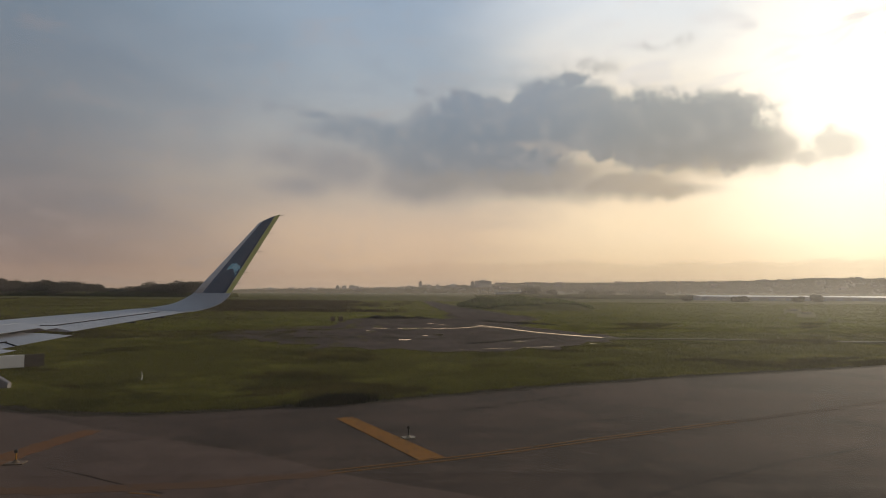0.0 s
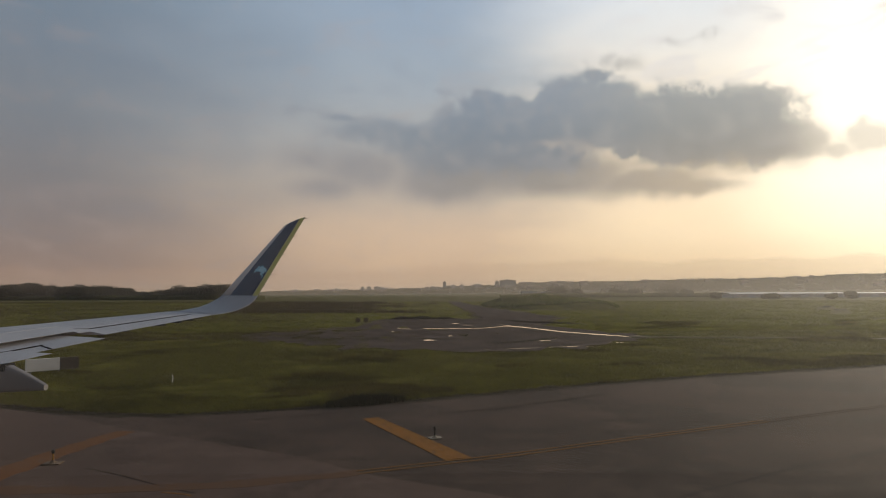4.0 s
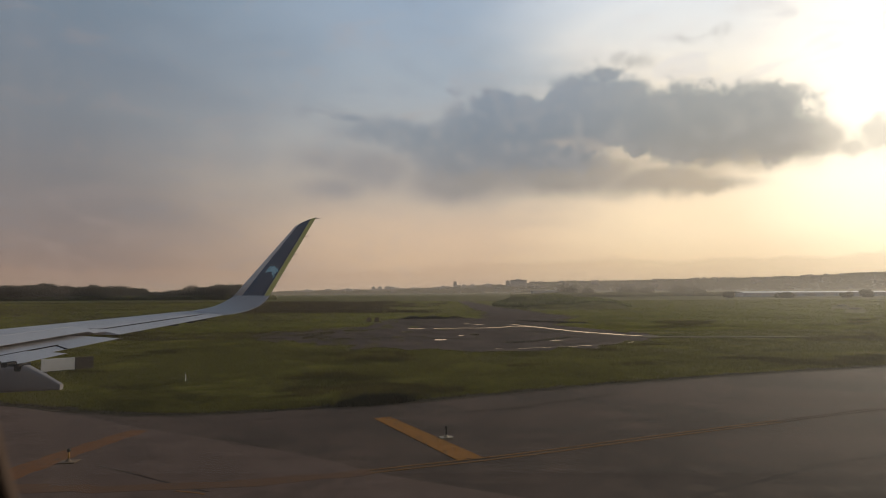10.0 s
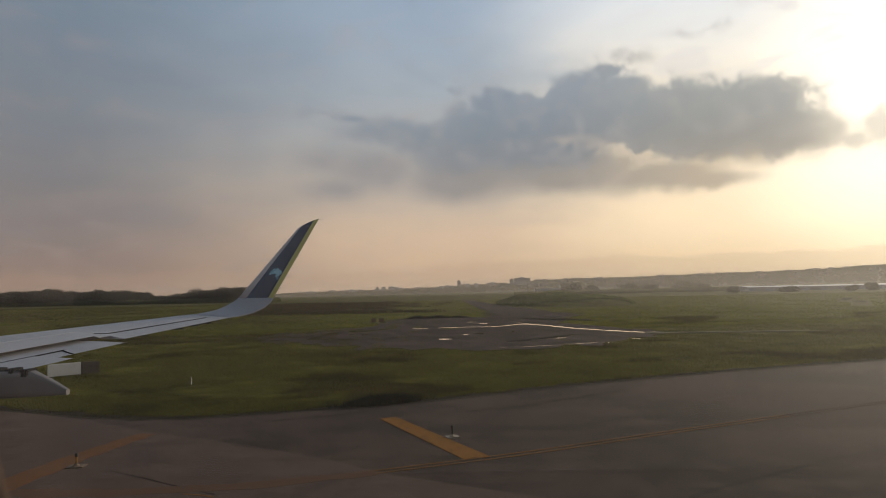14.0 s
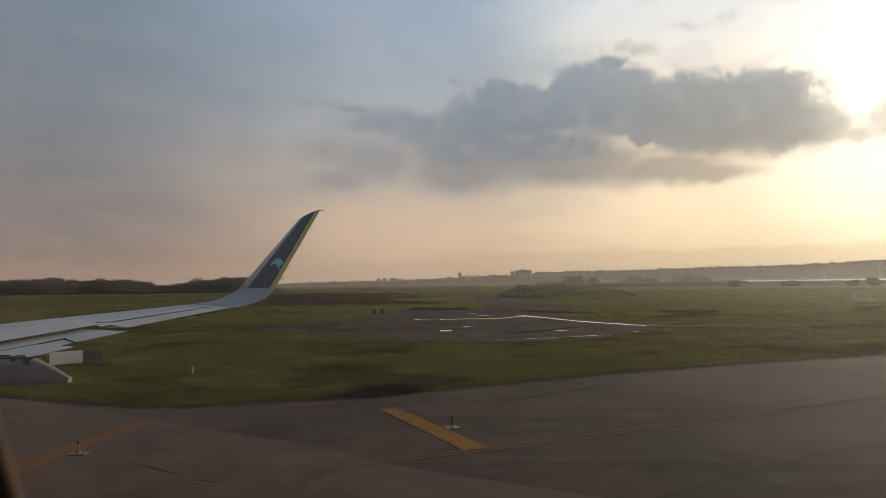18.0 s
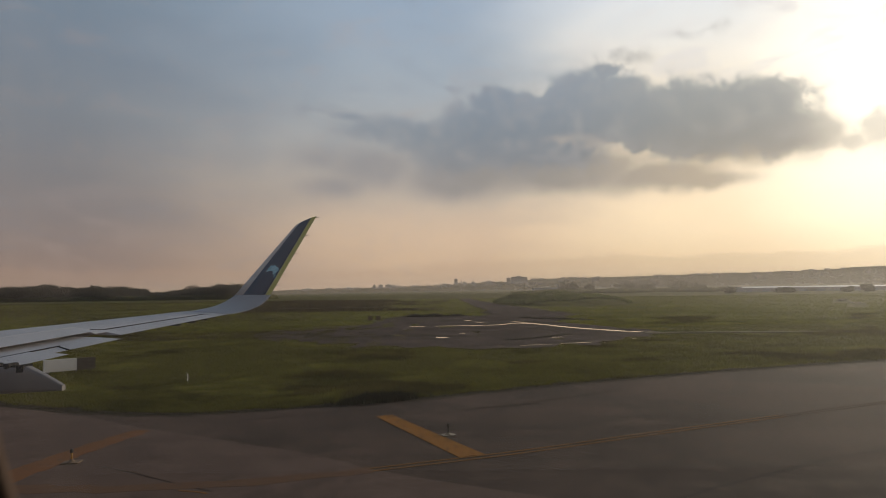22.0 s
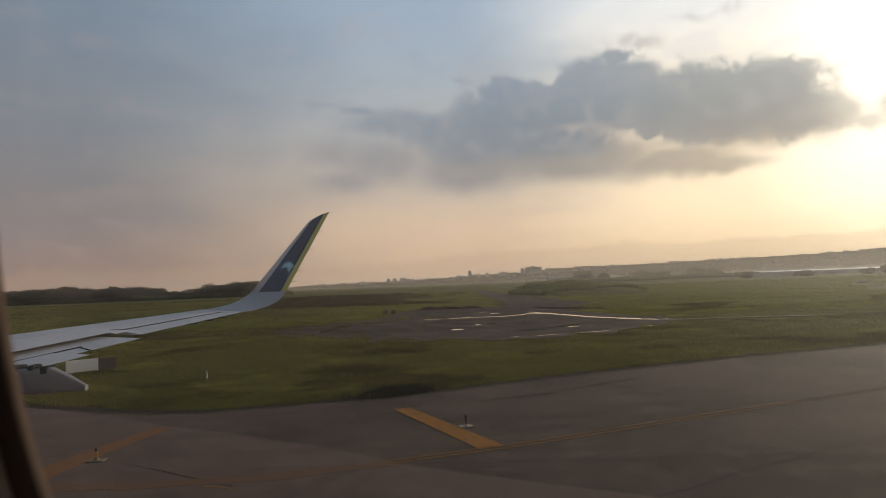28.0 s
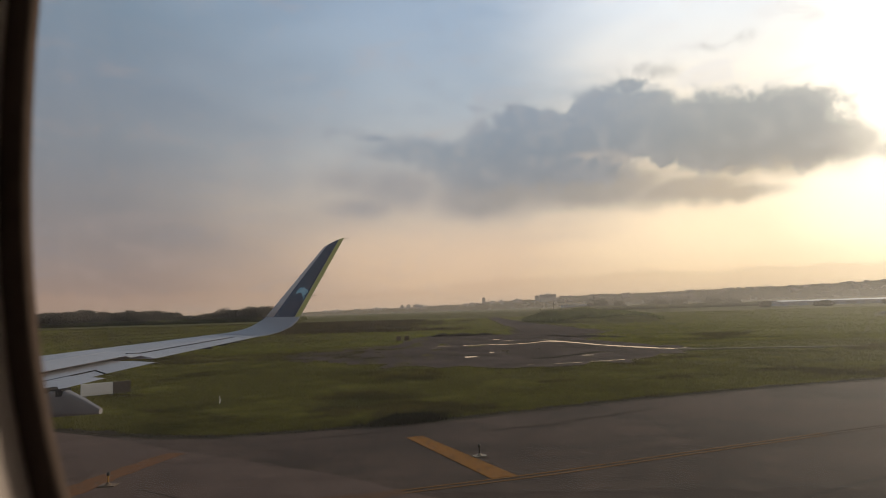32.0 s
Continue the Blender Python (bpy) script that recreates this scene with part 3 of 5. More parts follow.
gx, gy = graded(-4200, 4200, -34, 46, 0.8, 1.09), graded(-600, 4600, 20, 120, 0.8, 1.06)
verts = [(x, y, land(x, y)) for y in gy for x in gx]
nx = len(gx)
faces = [(j * nx + i, j * nx + i + 1, (j + 1) * nx + i + 1, (j + 1) * nx + i) for j in range(len(gy) - 1) for i in range(nx - 1)]
me = bpy.data.meshes.new("ground")
me.from_pydata(verts, [], faces)
me.polygons.foreach_set("use_smooth", [True] * len(faces))
me.materials.append(GRASS), me.materials.append(HILL)
me.polygons.foreach_set("material_index", [1 if verts[f[0]][1] > 1150 else 0 for f in faces])
ground = tagged(new("ground", me), "rough green and brown airfield grass running to low hills", "ground", kind="structure")

# taxiway: one sheet from under the aircraft to the curved grass edge
rim = curve_points(list(zip(EDGE_X, EDGE_Y)), 0.5)
rnd = random.Random(3)
rim = [(x, y + rnd.uniform(-0.07, 0.07)) for x, y in rim]
taxiway = tagged(link("taxiway", slab(rim + [(160, -60), (-120, -60)], -0.09, 0.0), ASPHALT),
                 "worn dark brownish-grey asphalt taxiway", "taxiway", kind="structure")
seam = curve_points([(-24, 26.9), (-17.0, 24.2), (-13.4, 22.45), (-10.1, 20.4), (-6.5, 18.5), (-3.6, 16.8), (-1.9, 15.4), (0.8, 13.9), (6, 11.2), (14, 6)], 0.6)
patch = tagged(link("pavement_patch", slab(seam + [(14, -40), (-90, -40), (-90, 40), (-40, 33.2), (-30, 29.3)], 0.0005, 0.006), PALE_ASPHALT),
               "paler resurfaced asphalt beside the taxiway", "pavement", kind="structure")

# ---- painted markings ----
line = curve_points([(11.2, 21.15), (10.0, 20.62), (5.5, 18.6), (1.8, 16.9), (-2.0, 15.42)], 0.5)
tail = curve_points([(20.0, 25.1), (15.5, 23.05), (11.2, 21.15)], 0.5)
arc = curve_points([(-2.0, 15.42), (-3.1, 15.0), (-4.4, 14.6), (-5.9, 14.3), (-8.0, 14.15), (-10.6, 14.3), (-14, 14.9)], 0.5)
tagged(link("edge_line", ribbon(arc, 0.52, 0.0062, 0.0088, 0.35, 12), FAINT), "broad faded orange band of old line paint", "road marking", "taxiway edge lines", "structure")
for side, nm in ((0.12, "edge_line"), (-0.12, "edge_line")):
    for pts, mat, lab, tone in ((tail, FAINT, "very faint taxiway edge line", 0.035), (line, LINE, "thin yellow taxiway edge line, worn", 0.085)):
        shifted = []
        for i, (x, y) in enumerate(pts):
            a, b = pts[max(i - 1, 0)], pts[min(i + 1, len(pts) - 1)]
            d = Vector((b[0] - a[0], b[1] - a[1])).normalized()
            shifted.append((x - d.y * side, y + d.x * side))
        tagged(link(nm, ribbon(shifted, tone, 0.0062, 0.0105, 0.12, 4), mat), lab, "road marking", "taxiway edge lines", "structure")
bar = slab([(0.22, 16.40), (0.50, 16.62), (0.94, 16.62), (-2.12, 22.14), (-2.40, 22.0), (-2.66, 21.86)], 0.0062, 0.0112)
tagged(link("shoulder_bar", bar, YELLOW), "broad yellow shoulder bar painted on asphalt", "road marking", "shoulder bars", "structure")
bar = ribbon(curve_points([(-10.95, 13.6), (-10.85, 14.6), (-10.62, 17.2), (-10.05, 20.1)], 0.25), [0.98 - 0.012 * i for i in range(27)], 0.0062, 0.0112, 0.16, 9)
tagged(link("shoulder_bar", bar, FADED), "faded orange shoulder bar on pale asphalt", "road marking", "shoulder bars", "structure")
for pts, w in (([(-9.0, 15.95), (-8.3, 15.6), (-7.6, 15.2), (-6.9, 14.75), (-6.3, 14.4), (-5.4, 13.9)], 0.07),
               ([(-7.5, 21.6), (-6.6, 21.75), (-5.2, 22.4), (-3.2, 23.2)], 0.10),
               ([(-6.6, 18.4), (-5.4, 17.9), (-4.6, 17.45)], 0.06), ([(-7.3, 20.1), (-6.9, 20.2), (-6.4, 20.25)], 0.09),
               ([(-6.2, 19.2), (-5.8, 19.4), (-5.2, 19.45)], 0.12), ([(3.0, 24.3), (4.6, 25.1), (6.2, 26.2), (7.4, 26.9)], 0.22), ([(0.6, 23.0), (1.8, 23.5), (3.4, 24.0)], 0.2)):
    tagged(link("tar_seam", ribbon(curve_points(pts, 0.35), w, 0.0062, 0.0066, 0.75, len(pts)), TAR), "dark ragged tar seam in asphalt", "seam", "tar seams", "structure")

tagged(link("paint_scrap", ribbon(curve_points([(-6.15, 13.98), (-5.8, 13.9), (-5.4, 13.75)], 0.2), 0.07, 0.0062, 0.0115, 0.5, 3), LINE), "small leftover scrap of yellow line paint", "road marking", "taxiway edge lines", "structure")
old_seam = curve_points([(3.2, 12.3), (4.6, 13.0), (5.9, 13.9), (7.8, 14.9), (9.9, 16.1), (12.5, 17.2), (15, 18.4)], 0.8)
OLD_TAR = asphalt_mat("old_seam_asphalt", (0.028, 0.018, 0.0135), (0.048, 0.031, 0.0235), 0.9)
tagged(link("tar_seam", ribbon(old_seam, [0.15 * math.sin(math.pi * (i + 0.6) / (len(old_seam) + 0.2)) + 0.02 for i in range(len(old_seam))], 0.0002, 0.0012, 0.45, 5), OLD_TAR), "old dark seam worn into asphalt", "seam", "tar seams", "structure")

# bare dark soil along the asphalt's rim
for a, b, w, off_y in ((-30, 60, 0.95, 0.38), (-4.3, -1.7, 0.7, 0.45), (-3.6, -2.2, 1.1, 0.9), (-20, -7, 0.35, 0.25)):
    pts = [(x, edge_y(x) + off_y) for x in np.arange(a, b, 0.5)]
    tagged(link("verge", ribbon(pts, w, -0.12, -0.018 + 0.008 * off_y, 0.6, int(a) + 50), DARK_EARTH), "bare dark soil along the asphalt edge", "verge", kind="structure")

for a, b, w, k in ((-30, -8, 0.30, 0), (-4.5, 3, 0.40, 1), (3, 16, 0.50, 2), (14, 30, 0.55, 3), (28, 60, 0.6, 4)):
    pts = [(x, edge_y(x) - 0.10 - 0.16 * noise.noise((x * 0.6, k, 2))) for x in np.arange(a, b, 0.35)]
    tagged(link("verge", ribbon(pts, [w * (0.75 + 0.7 * noise.noise((x * 0.9, k, 5))) for x, _ in pts], -0.06, 0.004 + 0.0004 * k, 0.6, 80 + k), DARK_EARTH), "dark soil crumbled over the asphalt edge", "verge", kind="structure")

# ---- wet ground beyond the grass ----
MUD_RIM = [(-18.5, 58.5), (-21, 66), (-19, 77), (-11.8, 82), (-10.8, 90), (-9.4, 106), (-2, 109), (4.6, 107), (10.6, 98), (15.8, 79), (20.9, 63.5), (15.6, 53.5), (11.5, 49.8), (5, 47),
           (-1, 47.8), (-5.5, 49.8), (-11.0, 53.5)]
rim = curve_points(MUD_RIM + [MUD_RIM[0]], 0.8)[:-1]
rim = [(x + 1.5 * noise.noise((x * 0.5, y * 0.4, 5)), y + 3.2 * noise.noise((x * 0.5, y * 0.4, 9)) + 1.2 * noise.noise((x * 1.9, y, 3))) for x, y in rim]
MUD_EDGE = list(rim)
tagged(link("mud_flat", slab(rim, -0.05, 0.012), MUD), "bare wet brown mud with shallow ruts", "mud", kind="structure")
track = curve_points(list(zip(TRACK_X, TRACK_Y)), 2)
tagged(link("dirt_track", ribbon(track, [float(np.interp(y, TRACK_Y, TRACK_W)) for _, y in track], -0.1, 0.008, 0.25, 6), MUD), "dark rutted dirt track through the grass", "track", kind="structure")
track = curve_points([(19, 60.5), (27, 60), (38, 58), (52, 56.5), (80, 58), (140, 70)], 3)
tagged(link("dirt_track", ribbon(track, [0.9 + 0.8 * noise.noise((x * 0.2, 0, 2)) for x, _ in track], -0.1, 0.07, 0.5, 8), TRACK), "pale trodden track across the grass", "track", kind="structure")


def blob(cx, cy, rx, ry, seed, n=26):
    return [(cx + rx * math.cos(a) * k, cy + ry * math.sin(a) * k) for i in range(n)
            for a, k in [(2 * math.pi * i / n, 1 + 0.45 * noise.noise((seed * 3.1, 2.2 * math.cos(2 * math.pi * i / n), 2.2 * math.sin(2 * math.pi * i / n))))]]


POOLS = ((-0.8, 57.9, 0.75, 1.1), (1.25, 63.4, 0.35, 0.8), (2.5, 89.6, 0.6, 1.2), (4.1, 84.9, 0.8, 0.9), (-5.3, 71.5, 0.25, 0.5), (9.6, 56.6, 0.95, 0.5), (16.0, 54.2, 0.5, 0.4),
         (-6.6, 67, 0.2, 0.5), (20.4, 62.6, 0.25, 0.3), (101, 153, 1.6, 9.0), (116, 182, 1.8, 11.0), (12.6, 50.6, 0.5, 0.25), (3.9, 48.4, 0.4, 0.25))
for i, (x, y, a, b) in enumerate(POOLS):
    rim = [(px + (py - y) * (x / y if y > 120 else 0), py) for px, py in blob(x, y, a * 0.8, b * 0.7, i)]
    tagged(link("puddle", slab(rim, -0.02 if y < 120 else land(x, y) - 0.2, 0.02 if y < 120 else land(x, y) + 0.17), WATER), "still shallow puddle mirroring the sky", "puddle", "puddles", "structure")
for k, (pts, w) in enumerate((([(-5.0, 76.8), (-3.2, 76.0)], 0.8), ([(-1.9, 76.6), (1, 77.0), (4.7, 77.0), (6.8, 78.6), (8.3, 80.6), (9.8, 80.2), (11.6, 77.4), (14, 70.2), (16.6, 65.4), (19.2, 61.7)], 0.95),
                              ([(8.8, 85.5), (9.7, 82.8), (11.0, 79.6)], 0.6), ([(5.4, 48.5), (6.8, 49.0), (8.2, 49.5)], 0.24), ([(8.9, 49.8), (10.2, 50.3), (11.8, 50.9)], 0.28))):
    c = curve_points(pts, 0.6)
    tagged(link("rut_bank", ribbon(c, w + 0.55, -0.02, 0.0165, 0.5, k + 20), DARK_EARTH), "dark wet soil along a flooded rut", "soil", "rut banks", "structure")
    tagged(link("water_channel", ribbon(c, w, -0.02, 0.02, 0.6, k), WATER), "narrow water-filled rut mirroring the sky", "puddle", "puddles", "structure")


rnd = random.Random(31)
for k in range(14):
    x, y = rnd.uniform(-10, 12), rnd.uniform(51, 98)
    l = rnd.uniform(1.5, 5)
    c = curve_points([(x - l, y + rnd.uniform(-1.5, 1.5)), (x, y), (x + l, y + rnd.uniform(-1.5, 1.5))], 0.5)
    tagged(link("rut_bank", ribbon(c, rnd.uniform(0.3, 1.0), -0.02, 0.0145 + 0.0001 * k, 0.8, k + 60), DARK_EARTH), "dark wet wheel rut in the mud", "soil", "rut banks", "structure")


def berm(path, w, h, seed):
    """A low ragged ridge of spoil."""
    secs, c = [], curve_points(path, 0.7)
    for i, (x, y) in enumerate(c):
        a, b = c[max(i - 1, 0)], c[min(i + 1, len(c) - 1)]
        d = Vector((b[0] - a[0], b[1] - a[1])).normalized()
        n = Vector((-d.y, d.x))
        k = min(1.0, min(i, len(c) - 1 - i) / 3) + 0.03
        secs.append([(x + n.x * w * s, y + n.y * w * s, -0.06 + k * h * z * (0.7 + 0.6 * noise.noise((x * 0.7 + s, y * 0.7, seed)))) for s, z in ((-0.6, 0), (-0.35, 0.7), (0, 1), (0.3, 0.75), (0.6, 0))])
    return loft(secs)


for i, (path, w, h) in enumerate((([(-8.8, 107), (-5, 106), (-1, 106.5), (3.6, 107.5)], 2.0, 0.62), ([(3.2, 53.8), (6, 54.6), (9, 57.4), (13, 61.5)], 0.9, 0.22), ([(-14.5, 58.5), (-11, 60), (-7.6, 61.4)], 0.9, 0.2),
                                  ([(10.5, 99), (15, 92), (21, 88)], 2.0, 0.35), ([(-50, 172), (-36, 168), (-26, 172), (-14, 170)], 12.0, 0.32))):
    tagged(link("spoil_ridge", berm(path, w, h, i), DARK_EARTH, True), "low ridge of dark turned earth", "earth ridge", "spoil ridges", "structure")


# ---- the aircraft: cabin side with its window, wing and winglet ----
def ring(hw, hh, n, y, cx, cz, power=2.3):
    out = []
    for i in range(n):
        a = 2 * math.pi * i / n
        c, s = math.cos(a), math.sin(a)
        out.append((cx + hw * math.copysign(abs(c) ** (2 / power), c), y, cz + hh * math.copysign(abs(s) ** (2 / power), s)))
    return out


N, WX, WZ = 96, 0.0227, 4.4 + 0.075
cabin = thing("cabin_window", "rounded aircraft cabin window in a plastic sidewall", "window", (0, 0, 0), kind="structure")
frame_bm = loft([ring(0.2340, 0.315, N, 0.095, WX, WZ), ring(0.2240, 0.306, N, 0.110, WX, WZ), ring(0.2090, 0.290, N, 0.150, WX, WZ), ring(0.1875, 0.268, N, 0.198, WX, WZ),
                 ring(0.2290, 0.31, N, 0.202, WX, WZ), ring(0.2540, 0.335, N, 0.105, WX, WZ), ring(0.2440, 0.325, N, 0.093, WX, WZ), ring(0.2340, 0.315, N, 0.095, WX, WZ)], caps=False)
part("window_surround", frame_bm, TRIM, cabin, "moulded grey-brown plastic window surround", True)
part("seal", loft([ring(0.1873, 0.2677, N, 0.1985, WX, WZ), ring(0.1845, 0.2645, N, 0.1992, WX, WZ), ring(0.1812, 0.261, N, 0.2000, WX, WZ), ring(0.1802, 0.260, N, 0.204, WX, WZ), ring(0.1990, 0.280, N, 0.212, WX, WZ),
                   ring(0.1990, 0.280, N, 0.204, WX, WZ), ring(0.1873, 0.2677, N, 0.1985, WX, WZ)], caps=False), SEAL, cabin, "dark brown rubber seal", True)
pane = part("pane", loft([ring(0.1950, 0.276, N, 0.2078, WX, WZ), ring(0.1950, 0.276, N, 0.2100, WX, WZ)]), GLASS, cabin, "clear acrylic pane")
pane.visible_shadow = False


def shell(r0, r1, x0, x1, hole):
    """Fuselage tube about the axis y=-1.70, z=4.0, thickness r0 to r1, with an oval hole for the window."""
    bm = bmesh.new()
    cy, cz, n = -1.70, 4.0, 48
    for r in (r0, r1):
        bow = lambda v: math.copysign(abs(v) ** (2 / 3), v)
        at = lambda x, a: (x, cy + r * bow(math.cos(a)), cz + r * bow(math.sin(a)))
        turn = lambda z: math.asin(math.copysign((abs(z - cz) / r) ** 1.5, z - cz))
        a0, a1 = turn(cz - 0.1), turn(cz + 0.95)
        for xs in ([x0 + 0.53 * k for k in range(int((-0.4 - x0) / 0.53) + 1)] + [-0.4], [0.4 + 0.53 * k for k in range(int((x1 - 0.4) / 0.53) + 1)] + [x1]):
            xs = sorted({round(q, 4) for x in xs for q in (x, min(x + 0.26, xs[-1]))})
            rows = [[bm.verts.new(at(x, 2 * math.pi * i / n)) for i in range(n)] for x in xs]
            for q, (pa, pb) in enumerate(zip(rows, rows[1:])):
                for i in range(n):
                    if q % 2 and (i in (22, 23) and abs(xs[q]) > 2.6 or i in (0, 1) and abs(xs[q]) > 0.8):
                        continue   # the other windows of both rows
                    bm.faces.new((pa[i], pa[(i + 1) % n], pb[(i + 1) % n], pb[i]))
        m = 40
        ang = [a1 + (a0 + 2 * math.pi - a1) * i / m for i in range(m + 1)]
        pa, pb = [bm.verts.new(at(-0.4, a)) for a in ang], [bm.verts.new(at(0.4, a)) for a in ang]
        for i in range(m):
            bm.faces.new((pa[i], pa[i + 1], pb[i + 1], pb[i]))
        inner, outer, k = [], [], 64
        for i in range(k):
            t = 2 * math.pi * i / k
            c, d = math.cos(t), math.sin(t)
            inner.append(bm.verts.new(at(WX + hole[0] * c, turn(WZ + hole[1] * d))))
            q = 1 / max(abs(c), abs(d))
            outer.append(bm.verts.new(at(0.4 * c * q, turn(cz + 0.425 + 0.525 * d * q))))
        for i in range(k):
            bm.faces.new((inner[i], inner[(i + 1) % k], outer[(i + 1) % k], outer[i]))
    return bm


SKIN = worn("white_fuselage_paint", (0.62, 0.63, 0.65), (0.72, 0.73, 0.74), 0.5, 0.35, bump=0.02)
tube = shell(1.83, 1.93, -21.0, 6.0, (0.237, 0.318))
fuselage = tagged(link("fuselage", tube, SKIN, True), "plain white aircraft fuselage shell round the cabin", "fuselage", kind="structure")
floor_bm = box(-21, 6, -3.2, -0.2, 3.30, 3.36)
tagged(link("cabin_floor", floor_bm, worn("grey_carpet", (0.22, 0.22, 0.24), (0.28, 0.28, 0.30), 4, 0.95, bump=0.3), ), "plain dark grey cabin floor", "floor", kind="structure")
for x in (-21.0, 5.9):
    tagged(link("bulkhead", lathe([(1.9, 0), (1.9, 0.08)], 48), TRIM), "plain cabin end wall", "wall", kind="structure").matrix_basis = pose(x, -1.70, 4.0, 0, 90, 0)

# wing: x aft, y outboard, z above the eye, at stations outwards from the window
EYE_Z = EYE[2]


def lead(y):
    return -7.0 - 0.50 * (15.0 - y)


def trail(y):
    return -5.48 - 0.26 * (15.0 - y) if y > 4 else -8.34


def low_te(y):
    return EYE_Z - 0.50 - 0.079 * (15.0 - y)


def low_le(y):
    return EYE_Z - 0.50 - 0.062 * (15.0 - y)


def chord_at(y, s):
    return lead(y) + (trail(y) - lead(y)) * s


def top_at(y, s):
    """Height of the upper skin at the fraction s of the chord."""
    c = trail(y) - lead(y)
    shelf = 0.125 * min(1.0, max(0.0, (11.9 - y) / 0.5)) * min(1.0, max(0.0, (s - 0.42) / 0.32))
    return low_le(y) + (low_te(y) - low_le(y)) * s + 0.05 * c * math.sin(math.pi * min(s, 1.0) ** 0.6) + shelf


def skin(y, s0, s1, under, n=14):
    """A closed section of the wing's skin between two fractions of the chord."""
    up = [(chord_at(y, s0 + (s1 - s0) * i / n), y, top_at(y, s0 + (s1 - s0) * i / n)) for i in range(n + 1)]
    dn = [(x, yy, low_le(y) - under * math.sin(math.pi * min(1.0, 0.04 + 0.9 * i / n)) - 0.012) for i, (x, yy, z) in enumerate(up)]
    return up + dn[::-1]


def plate(y0, y1, s0, s1, z0, z1, thick, steps=10, taper=0.0):
    """A movable surface between two stations; z0 and z1 give the height of its front and rear edges at a station."""
    secs = []
    for i in range(steps + 1):
        y = y0 + (y1 - y0) * i / steps
        xa, xb = chord_at(y, s0), chord_at(y, s1) - taper * i / steps
        up, dn = [], []
        for j in range(9):
            s = j / 8
            x, z = xa + (xb - xa) * s, z0(y) + (z1(y) - z0(y)) * s + thick * 0.05 * math.sin(math.pi * s)
            up.append((x, y, z)), dn.append((x, y, z - 0.002 - thick * (1 - s) ** 0.8 * min(1.0, 0.35 + 5 * s)))
        secs.append(up + dn[::-1])
    return loft(secs)


wing = thing("aircraft_wing", "pale grey airliner wing with extended flaps and upturned winglet", "wing")
part("wing_box", loft([skin(y, 0.0, 0.74, 0.10 + 0.012 * (15 - y)) for y in (0.2, 2.5, 5, 7, 8.5, 10, 11.0, 11.4, 11.9, 13, 14, 15.0)]), WING, wing, "smooth light grey wing skin", True)
part("aileron", plate(11.75, 14.72, 0.752, 1.0, lambda y: top_at(y, 0.75) - 0.004, low_te, 0.10), WING, wing, "grey aileron on the outer wing")
part("hinge_gap", plate(11.75, 14.72, 0.734, 0.756, lambda y: top_at(y, 0.734) + 0.004, lambda y: top_at(y, 0.756) + 0.004, 0.05), WING_DARK, wing)
for y in (13.28, 13.76, 14.2):
    part("hinge_fairing", box(trail(y) - 0.30, trail(y) + 0.06, y - 0.045, y + 0.045, low_te(y) - 0.042, low_te(y) - 0.006, 0.008), WING_DARK, wing)
part("wing_tip", plate(14.74, 15.0, 0.742, 1.0, lambda y: top_at(y, 0.742), low_te, 0.06, 2), WING, wing)
part("spoiler", plate(4.6, 11.42, 0.742, 0.91, lambda y: top_at(y, 0.74), lambda y: low_te(y) + 0.125, 0.035), WING, wing, "grey spoiler panel")
part("shroud", plate(11.44, 11.74, 0.742, 0.90, lambda y: top_at(y, 0.74) - 0.01, lambda y: low_te(y) + 0.07, 0.05), WING, wing)
part("flap_cove", plate(4.0, 11.5, 0.74, 0.86, lambda y: low_te(y) + 0.02, lambda y: low_te(y) - 0.02, 0.1), WING_DARK, wing, "dark gap behind the spoilers")
part("flap", plate(4.0, 11.25, 0.80, 1.165, lambda y: low_te(y) + 0.05, low_te, 0.13, taper=0.0), WING, wing, "extended grey trailing-edge flap")
part("tab_gap", plate(3.8, 10.32, 1.036, 1.045, lambda y: low_te(y) + 0.040, lambda y: low_te(y) + 0.039, 0.03), WING_DARK, wing)
rim_pts = [(10.30 - 0.20 * i / 6, 1.038 + 0.127 * i / 6) for i in range(7)]
part("tab_gap", loft([[(chord_at(y, c) + a, y + b, low_te(y) + 0.05 - 0.137 * (c - 0.8) + 0.008 + h) for a, b, h in ((-0.01, -0.015, 0.003), (0.01, 0.015, 0.003), (0.01, 0.015, -0.01), (-0.01, -0.015, -0.01))] for y, c in rim_pts]), WING_DARK, wing)
part("flap_tab", plate(3.8, 9.75, 1.047, 1.275, lambda y: low_te(y) + 0.036, lambda y: low_te(y) - 0.008, 0.05), WING, wing, "grey flap tab")
for x0, x1, z0, z1 in ((-6.52, -6.36, 1.05, 0.93), (-6.22, -6.14, 1.06, 0.93), (-6.04, -5.94, 1.06, 0.95)):
    part("flap_bracket", box(x0, x1, 8.50, 8.72, EYE_Z - z0, EYE_Z - z1, 0.01), WING_DARK, wing)
part("flap_track", box(-7.6, -6.0, 8.52, 8.68, EYE_Z - 1.06, EYE_Z - 0.96, 0.02), WING_DARK, wing, "dark flap track under the flap")
